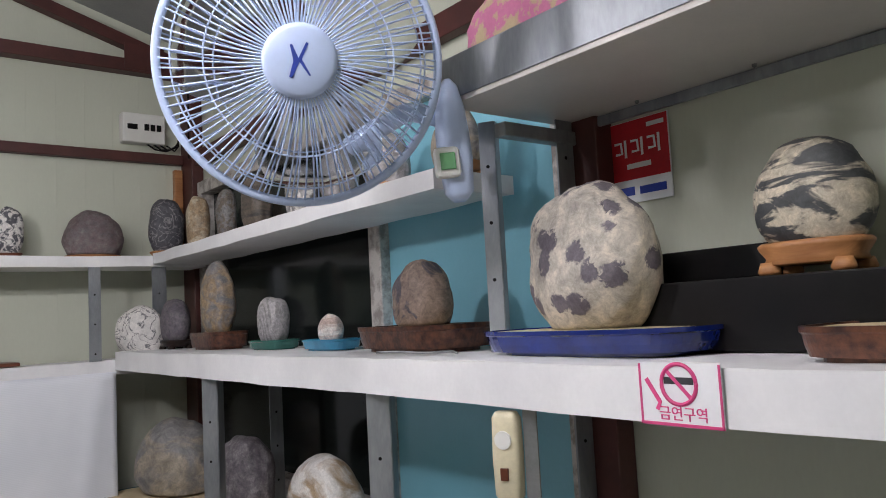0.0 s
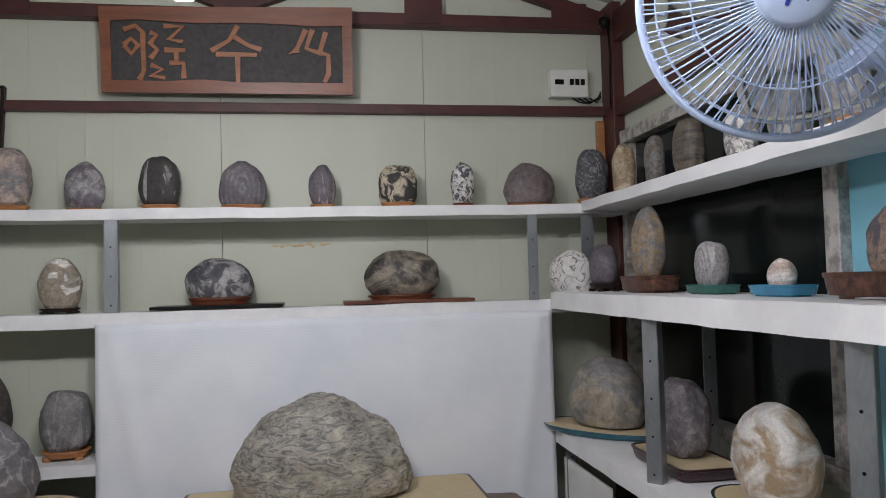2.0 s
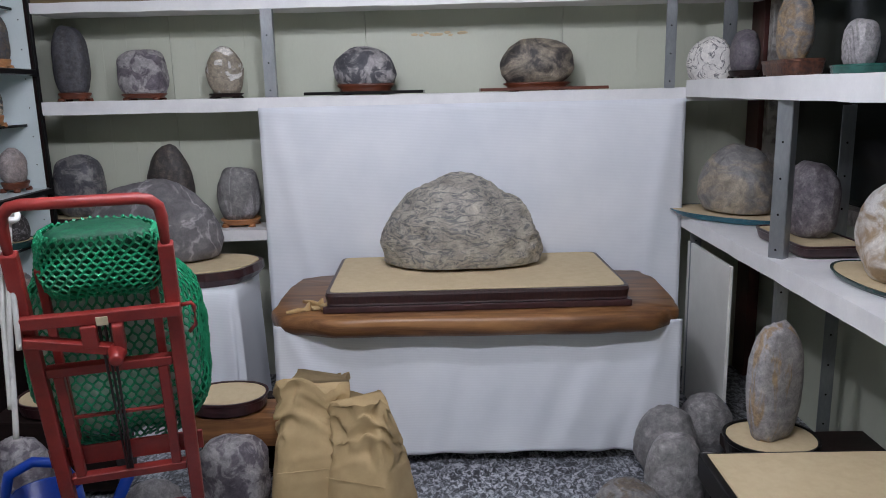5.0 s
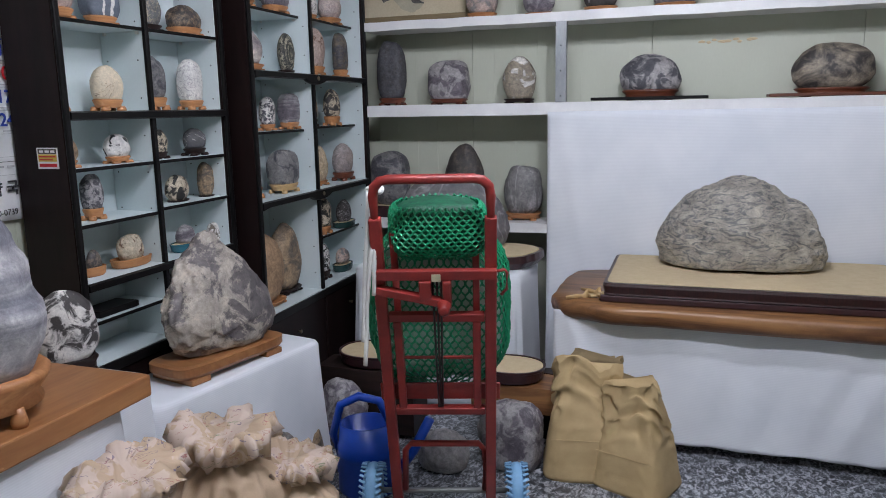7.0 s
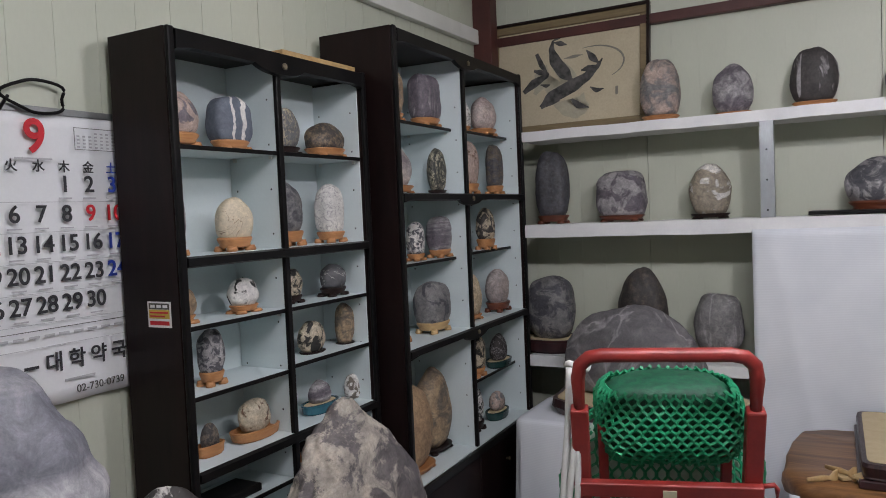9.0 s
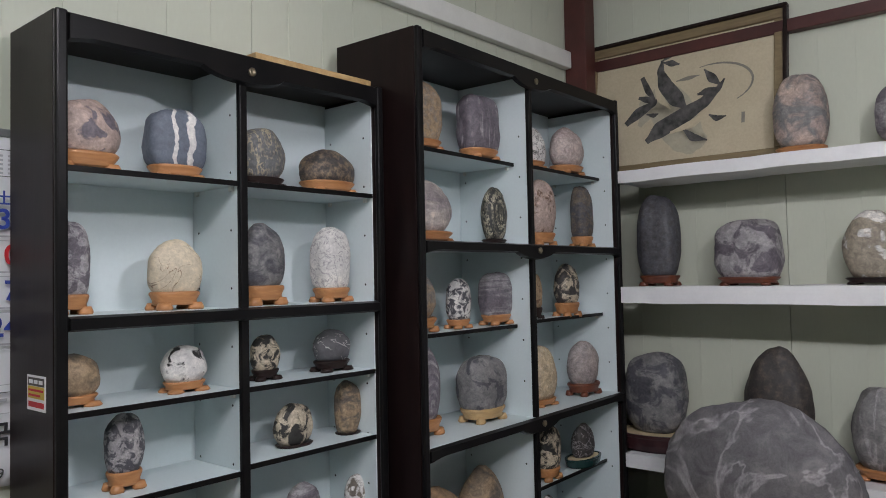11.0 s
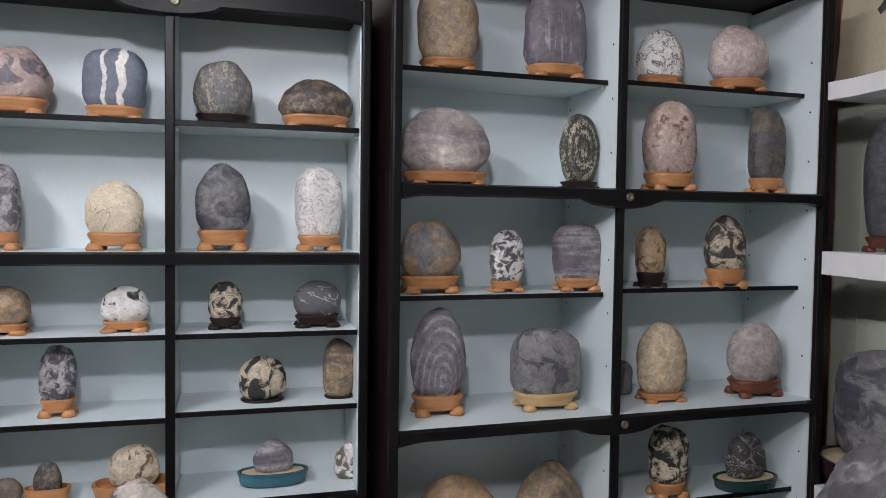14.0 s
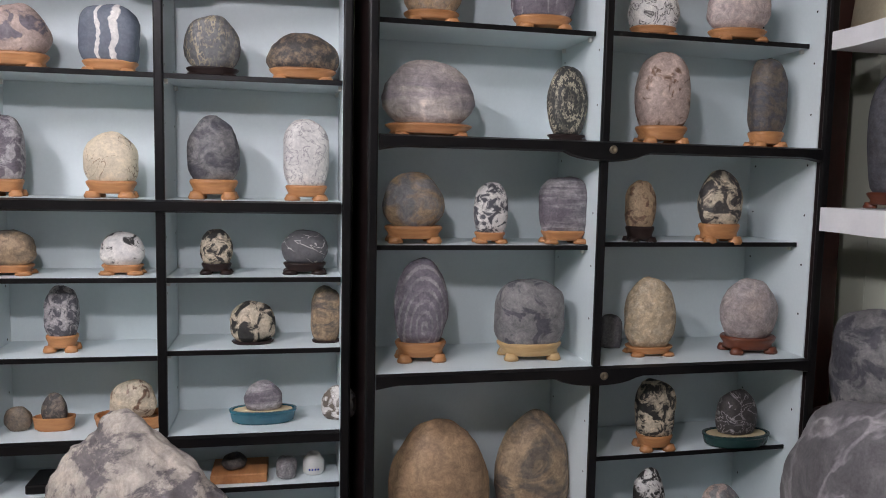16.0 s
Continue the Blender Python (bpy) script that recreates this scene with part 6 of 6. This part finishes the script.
# stones half hidden behind the fan
for y, w, h, sty, a, b in ((1.92, 0.16, 0.20, "streak", GREY, LGREY), (1.66, 0.16, 0.15, "mottle", LGREY, GREY), (1.36, 0.15, 0.14, "veil", BEIGE, GREY)):
    display("grey stone on the window shelf", "dome", sty, a, b, (1.08, y, UP_R), w, h, 0.03, "wood", -90)

# ---- fuse box, plaque, picture, calendar ----
fuse = thing("fuse_box", pose(0.996, BACK - 0.002, 2.411), "white plastic fuse box with black switches", "fuse box")
slab("case", (-0.096, 0.096, -0.06, 0, 0, 0.138), WHITE_PLASTIC, fuse, 0.006)
slab("window", (-0.075, -0.03, -0.063, -0.0605, 0.06, 0.085), BLACK_EDGE, fuse, 0.001)
for k in range(3):
    slab("breaker", (0.0 + 0.028 * k, 0.02 + 0.028 * k, -0.066, -0.0605, 0.058, 0.088), BLACK_EDGE, fuse, 0.001)
for k in range(4):
    bm = bmesh.new()
    tube(bm, ((0.02 + 0.03 * k, -0.03, 0.002), (0.05 + 0.03 * k, -0.05, -0.025), (0.10 + 0.02 * k, -0.05, -0.03 + 0.01 * k), (0.16, -0.045, 0.01 * k)), 0.004)
    part("wire", bm, BLACK_EDGE, fuse, smooth=True)

PLX, PLY = -0.604, BACK - 0.115
plaque = thing("carved_plaque", pose(PLX, PLY, 2.388, 6, 0, -0.5) @ Matrix.Diagonal((0.985, 1, 0.93, 1)), "carved wooden name plaque with raised letters on black ground", "plaque")
bm = bmesh.new()
nx = 40
for side, z0, z1 in (("top", 0.33, 0.40), ("bottom", 0.0, 0.055)):
    pts = []
    for i in range(nx + 1):
        x = -0.55 + 1.10 * i / nx
        wv = 0.014 * noise.noise((x * 4, 3 if side == "top" else 8, 0))
        lo = z0 + (wv if side == "top" else 0)
        hi = z1 + (0.025 * (x + 0.2) if side == "top" else wv)
        pts.append([bm.verts.new((x, yy, zz)) for yy, zz in ((0, lo), (-0.035, lo), (-0.035, hi), (0, hi))])
    for a, b in zip(pts, pts[1:]):
        for i in range(4):
            bm.faces.new((a[i], a[(i + 1) % 4], b[(i + 1) % 4], b[i]))
    bm.faces.new(pts[0])
    bm.faces.new(pts[-1])
for x in (-0.55, 0.505):
    box(bm, x, x + 0.045, -0.033, 0, 0.03, 0.36)
part("frame", bm, PLAQUE_WOOD, plaque)
slab("ground", (-0.52, 0.52, -0.018, -0.001, 0.02, 0.37), PLAQUE_DARK, plaque, 0)
LET = [
    [((0.34, 0.31), (0.30, 0.22), (0.27, 0.20), (0.31, 0.21)), ((0.37, 0.31), (0.34, 0.22), (0.40, 0.20), (0.44, 0.19), (0.44, 0.10), (0.42, 0.06)), ((0.43, 0.30), (0.40, 0.20))],
    [((0.04, 0.32), (0.0, 0.25), (-0.08, 0.20)), ((0.02, 0.27), (0.08, 0.23), (0.14, 0.21)), ((-0.06, 0.185), (0.12, 0.185)), ((0.035, 0.18), (0.035, 0.05))],
    [((-0.28, 0.31), (-0.20, 0.31), (-0.26, 0.25), (-0.20, 0.24)), ((-0.28, 0.20), (-0.19, 0.20)), ((-0.23, 0.20), (-0.23, 0.15)), ((-0.26, 0.14), (-0.20, 0.14), (-0.20, 0.07))],
    [((-0.45, 0.29), (-0.40, 0.31), (-0.37, 0.28), (-0.37, 0.10), (-0.39, 0.06)), ((-0.45, 0.22), (-0.42, 0.25), (-0.39, 0.22), (-0.42, 0.18), (-0.45, 0.22)), ((-0.34, 0.28), (-0.31, 0.27), (-0.34, 0.23), (-0.31, 0.20), (-0.34, 0.16)), ((-0.34, 0.13), (-0.29, 0.11), (-0.34, 0.08), (-0.28, 0.07))],
]
for glyph in LET:
    bm = bmesh.new()
    for s_ in glyph:
        stroke(bm, s_, [0.024 - 0.006 * (i % 2) for i in range(len(s_))], -0.0185, 0.010)
    part("carved_letter", bm, CARVED, plaque, "raised orange-brown letter")

pic = thing("framed_painting", pose(-1.975, BACK - 0.08, UP_B + 0.003, -7, 0, 0), "framed ink painting of carp in a brown wooden frame", "picture")
PW, PH = 0.80, 0.57
for dims in ((-PW / 2, PW / 2, -0.03, 0, 0, 0.014), (-PW / 2, PW / 2, -0.03, 0, PH - 0.014, PH), (-PW / 2, -PW / 2 + 0.014, -0.03, 0, 0.0145, PH - 0.0145), (PW / 2 - 0.014, PW / 2, -0.03, 0, 0.0145, PH - 0.0145)):
    slab("frame", dims, WOOD_DARK, pic, 0.003)
for dims in ((-PW / 2 + 0.0145, PW / 2 - 0.0145, -0.022, -0.003, 0.0145, 0.046), (-PW / 2 + 0.0145, PW / 2 - 0.0145, -0.022, -0.003, PH - 0.052, PH - 0.0145), (-PW / 2 + 0.0145, -PW / 2 + 0.046, -0.022, -0.003, 0.0465, PH - 0.0525), (PW / 2 - 0.046, PW / 2 - 0.0145, -0.022, -0.003, 0.0465, PH - 0.0525)):
    slab("mount", dims, FRAME_WOOD, pic, 0.004, "tan fabric mount")
slab("paper", (-PW / 2 + 0.0465, PW / 2 - 0.0465, -0.012, -0.002, 0.047, PH - 0.053), PICTURE_PAPER, pic, 0)


def ink(name, strokes, material, depth, label=""):
    """Brush strokes on the painting: each a run of (x, z) points with a width at each."""
    bm = bmesh.new()
    for pts, ws in strokes:
        fine_p, fine_w = [], []
        for (p, q), (a, b) in zip(zip(pts, pts[1:]), zip(ws, ws[1:])):
            for i in range(5):
                u = i / 5
                e = u * u * (3 - 2 * u)
                fine_p.append((p[0] + (q[0] - p[0]) * u, p[1] + (q[1] - p[1]) * u))
                fine_w.append(a + (b - a) * e)
        stroke(bm, fine_p + [pts[-1]], fine_w + [ws[-1]], depth, 0.0005)
    return part(name, bm, material, pic, label)


wash = [([(-0.16 + 0.03 * k, 0.20 + 0.10 * math.sin(k * 0.5 + j)) for k in range(10)], [0.02 + 0.10 * math.sin(math.pi * k / 9) for k in range(10)]) for j in range(2)]
ink("wash", wash, PALE_WASH, -0.0121)
ink("ripple", [([(0.13 + 0.15 * math.cos(k * 0.2 - 0.9), 0.315 + 0.085 * math.sin(k * 0.2 - 0.9)) for k in range(15)], [0.003 + 0.006 * math.sin(math.pi * k / 14) for k in range(15)])], INK_WASH, -0.0126)
ink("carp", [([(0.03, 0.245), (-0.01, 0.29), (-0.055, 0.35), (-0.075, 0.41), (-0.068, 0.455)], [0.018, 0.062, 0.058, 0.030, 0.010]), ([(-0.068, 0.452), (-0.035, 0.470), (0.008, 0.478)], [0.006, 0.022, 0.004]), ([(-0.065, 0.445), (-0.03, 0.435), (0.002, 0.425)], [0.006, 0.026, 0.006])], INK_GREY, -0.0130, "grey and black ink carp")
ink("belly", [([(-0.03, 0.25), (-0.075, 0.30), (-0.10, 0.37)], [0.006, 0.026, 0.008])], PICTURE_PAPER, -0.0136)
ink("carp", [([(-0.128, 0.132), (-0.07, 0.175), (0.02, 0.215), (0.10, 0.255), (0.155, 0.300), (0.178, 0.335)], [0.022, 0.068, 0.066, 0.045, 0.022, 0.006]), ([(0.165, 0.31), (0.13, 0.345), (0.10, 0.385)], [0.006, 0.034, 0.006]), ([(0.16, 0.305), (0.11, 0.295), (0.075, 0.290)], [0.006, 0.030, 0.008]), ([(0.02, 0.165), (0.06, 0.125), (0.115, 0.108)], [0.008, 0.030, 0.006]), ([(0.12, 0.205), (0.15, 0.185), (0.185, 0.190)], [0.006, 0.022, 0.005])], INK_GREY, -0.0130, "grey and black ink carp")
ink("belly", [([(-0.03, 0.155), (0.06, 0.180), (0.13, 0.225)], [0.010, 0.030, 0.006])], PICTURE_PAPER, -0.0136)
ink("carp", [([(-0.218, 0.215), (-0.165, 0.255), (-0.10, 0.285), (-0.085, 0.30)], [0.022, 0.044, 0.024, 0.006]), ([(-0.09, 0.29), (-0.125, 0.34), (-0.152, 0.40)], [0.006, 0.026, 0.018]), ([(-0.09, 0.29), (-0.13, 0.305), (-0.165, 0.318)], [0.006, 0.026, 0.012]), ([(-0.13, 0.245), (-0.10, 0.235), (-0.08, 0.240)], [0.006, 0.018, 0.005])], INK_GREY, -0.0130, "grey and black ink carp")
ink("leaf_stroke", [([(-0.01, 0.358), (0.04, 0.362), (0.082, 0.366)], [0.004, 0.016, 0.003])], INK_WASH, -0.0130)
slab("seal_mark", (0.24, 0.252, -0.0135, -0.0125, 0.155, 0.195), INK_WASH, pic, 0)

cal = thing("wall_calendar", pose(LEFT + 0.004, 1.094, 1.097, 0, 0, 90), "white paper wall calendar showing September", "calendar")
CW, CH = 0.50, 0.682
bm = bmesh.new()
grid = [[bm.verts.new((-CW / 2 + CW * i / 16, -0.004 - 0.006 * (1 - j / 20) * math.sin(i * 0.5) ** 2 - 0.004 * (1 - j / 20), CH * j / 20)) for i in range(17)] for j in range(21)]
for j in range(20):
    for i in range(16):
        bm.faces.new((grid[j][i], grid[j][i + 1], grid[j + 1][i + 1], grid[j + 1][i]))
sheet = part("sheet", bm, PAPER, cal, smooth=True)
so = sheet.modifiers.new("thickness", "SOLIDIFY")
so.thickness = 0.001
slab("binding_strip", (-CW / 2, CW / 2, -0.008, -0.001, CH - 0.002, CH + 0.014), METAL_GREY, cal, 0.001, "grey metal binding strip")
TXT = -0.0175


def cal_text(words, x, z, size, mat, bold=0.0):
    ob = lettering("print", words, size, pose(x, TXT, z, 90), mat, cal)
    ob.data.offset = bold
    return ob


def cal_rule(x0, x1, z, high, mat):
    slab("rule_bar", (x0, x1, TXT, TXT + 0.001, z, z + high), mat, cal, 0)


cal_text("9", 0.005, 0.622, 0.108, INK_RED, 0.002)
cal_rule(-0.045, 0.045, 0.572, 0.004, RULE_GREY)
for k, (word, mat) in enumerate((("日", INK_RED), ("月", INK), ("火", INK), ("水", INK), ("木", INK), ("金", INK), ("土", INK_BLUE))):
    cal_text(word, -0.183 + 0.064 * k, 0.556, 0.030, mat, 0.0005)
day = 1
for row in range(5):
    z = 0.515 - 0.0698 * row
    cal_rule(-0.235, 0.225, z - 0.041, 0.0012, RULE_GREY)
    for col in range(7):
        if (row == 0 and col < 4) or day > 30:
            continue
        mat = INK_RED if col == 0 or day in (9, 10, 12) else INK_BLUE if col == 6 else INK
        cal_text(str(day), -0.183 + 0.064 * col, z, 0.055, mat, 0.0009)
        slab("note_bar", (-0.201 + 0.064 * col, -0.167 + 0.064 * col, TXT, TXT + 0.001, z - 0.0335, z - 0.0300), RULE_GREY, cal, 0)
        day += 1
cal_rule(-0.235, 0.225, 0.180, 0.0016, INK_GREY)
for k in range(12):
    cal_rule(-0.225 + 0.037 * k, -0.200 + 0.037 * k, 0.163, 0.006, RULE_GREY)
cal_rule(-0.235, 0.225, 0.140, 0.0012, RULE_GREY)
for k, word in enumerate("대학약국"):
    cal_text(word, 0.017 + 0.0583 * k, 0.098, 0.050, INK, 0.0009)
for k in range(2):
    cal_rule(-0.115 + 0.0583 * k, -0.080 + 0.0583 * k, 0.094, 0.007, INK)
cal_text("02-730-0739", 0.135, 0.026, 0.026, INK_GREY)
cal_rule(0.04, 0.12, 0.050, 0.006, RULE_GREY)
for z in (0.600, 0.652):
    cal_rule(0.105, 0.225, z, 0.0012, INK_GREY)
for x in (0.105, 0.2238):
    slab("rule_bar", (x, x + 0.0012, TXT, TXT + 0.001, 0.6013, 0.6518), INK_GREY, cal, 0)
for row in range(5):
    for col in range(7):
        if row > 0 or col > 2:
            slab("small_date_bar", (0.112 + 0.016 * col, 0.119 + 0.016 * col, TXT, TXT + 0.001, 0.639 - 0.0085 * row, 0.643 - 0.0085 * row), RULE_GREY, cal, 0)
bm = bmesh.new()
tube(bm, [(0.02 + 0.075 * math.sin(t) * (1 + 0.2 * math.sin(3 * t)), -0.016 - 0.004 * math.sin(2 * t), CH + 0.035 + 0.038 * math.cos(t)) for t in [k * math.pi / 16 for k in range(32)]], 0.004, 8, True)
part("hanging_cord", bm, BLACK_EDGE, cal, "black cable loop", True)
bm = bmesh.new()
tube(bm, ((-0.05, -0.016, CH + 0.03), (-0.085, -0.020, CH - 0.02), (-0.115, -0.022, CH - 0.06), (-0.15, -0.022, CH - 0.10)), 0.004, 8)
part("hanging_cord", bm, BLACK_EDGE, cal, "black cable end", True)

# bulb hanging from the roof
BX, BY, BZ = -0.508, 1.70, 2.212
lamp = thing("pendant_bulb", pose(BX, BY, BZ), "lit white globe bulb hanging on a cord", "lamp")
bm = bmesh.new()
bmesh.ops.create_icosphere(bm, subdivisions=3, radius=0.055)
part("globe", bm, BULB, lamp, "glowing white globe", True)
bm = bmesh.new()
loft(bm, ((0.02, 0.02, 0.052), (0.022, 0.022, 0.10), (0.008, 0.008, 0.115)), 20)
part("holder", bm, BLACK_EDGE, lamp)
bm = bmesh.new()
tube(bm, ((0, 0, 0.11), (0, 0, RIDGE - BZ - 0.02)), 0.003)
part("cord", bm, BLACK_EDGE, lamp)

# twin fluorescent fitting on the roof behind the walker
tubes = thing("tube_light", pose(-0.55, 0.62, 2.66), "white twin-tube fluorescent ceiling light", "lamp")
slab("housing", (-0.62, 0.62, -0.07, 0.07, 0.03, 0.08), WHITE_PLASTIC, tubes, 0.004)
for y in (-0.035, 0.035):
    bm = bmesh.new()
    tube(bm, ((-0.59, y, 0), (0.59, y, 0)), 0.014, 10)
    part("tube", bm, TUBE, tubes, "lit fluorescent tube", True)
for x in (-0.5, 0.5):
    bm = bmesh.new()
    tube(bm, ((x, 0, 0.08), (x, 0, RIDGE - 2.66 - 0.02 - 0.3 * abs(x))), 0.003)
    part("hanger", bm, METAL_GREY, tubes)

# odds and ends on the low cabinet shelf
cup = thing("white_cup", pose(-2.27, 2.04, 0.757), "small white ceramic cup with blue marks", "cup")
bm = bmesh.new()
loft(bm, ((0.022, 0.022, 0), (0.026, 0.026, 0.006), (0.026, 0.026, 0.03), (0.018, 0.018, 0.042), (0.014, 0.014, 0.05), (0.010, 0.010, 0.05), (0.010, 0.010, 0.03)), 28)
part("body", bm, WHITE_PLASTIC, cup, smooth=True)
for k in range(4):
    slab("blue_mark", (0.0255, 0.027, -0.012 + 0.007 * k, -0.008 + 0.007 * k, 0.014, 0.018), INK_BLUE, cup, 0)
tagged(slab("clay_tile", (-2.33, -2.22, 1.80, 1.93, 0.758, 0.78), WOOD), "orange-brown clay tile on the shelf", "tile")
viewing_stone("small dark stone on a clay tile", "dome", "fleck", DARK, BROWNGREY, pose(-2.28, 1.85, 0.7805), 0.08, 0.06, 0.03)
viewing_stone("small grey broken stone on the shelf", "box", "fleck", GREY, LGREY, pose(-2.26, 1.975, 0.757), 0.07, 0.05, 0.045)
tagged(slab("black_case", (-2.32, -2.22, 1.40, 1.58, 0.758, 0.78), BLACK_EDGE, bevel=0.004), "flat black case on the cabinet shelf", "case")
cable = thing("shelf_cable", pose(0.86, 1.25, MID_R + 0.006), "thin grey cable lying on the shelf", "cable")
bm = bmesh.new()
tube(bm, [(0.03 * math.sin(4 * t), 0.25 * t - 0.12, 0.002 + 0.002 * math.sin(9 * t)) for t in [k / 20 for k in range(21)]], 0.0025)
part("sheath", bm, METAL_GREY, cable, smooth=True)
cam_box = thing("security_camera", pose(1.12, BACK - 0.22, 2.72), "small black dome camera in the corner", "camera")
bm = bmesh.new()
loft(bm, ((0.012, 0.012, -0.02), (0.026, 0.026, -0.008), (0.028, 0.028, 0.02), (0.014, 0.014, 0.035)), 24)
part("housing", bm, BLACK_EDGE, cam_box, smooth=True)
bm = bmesh.new()
tube(bm, ((0, 0, 0.03), (0.04, 0.06, 0.03), (0.06, 0.09, -0.1), (0.06, 0.10, -0.38)), 0.005)
part("cable", bm, BLACK_EDGE, cam_box, smooth=True)
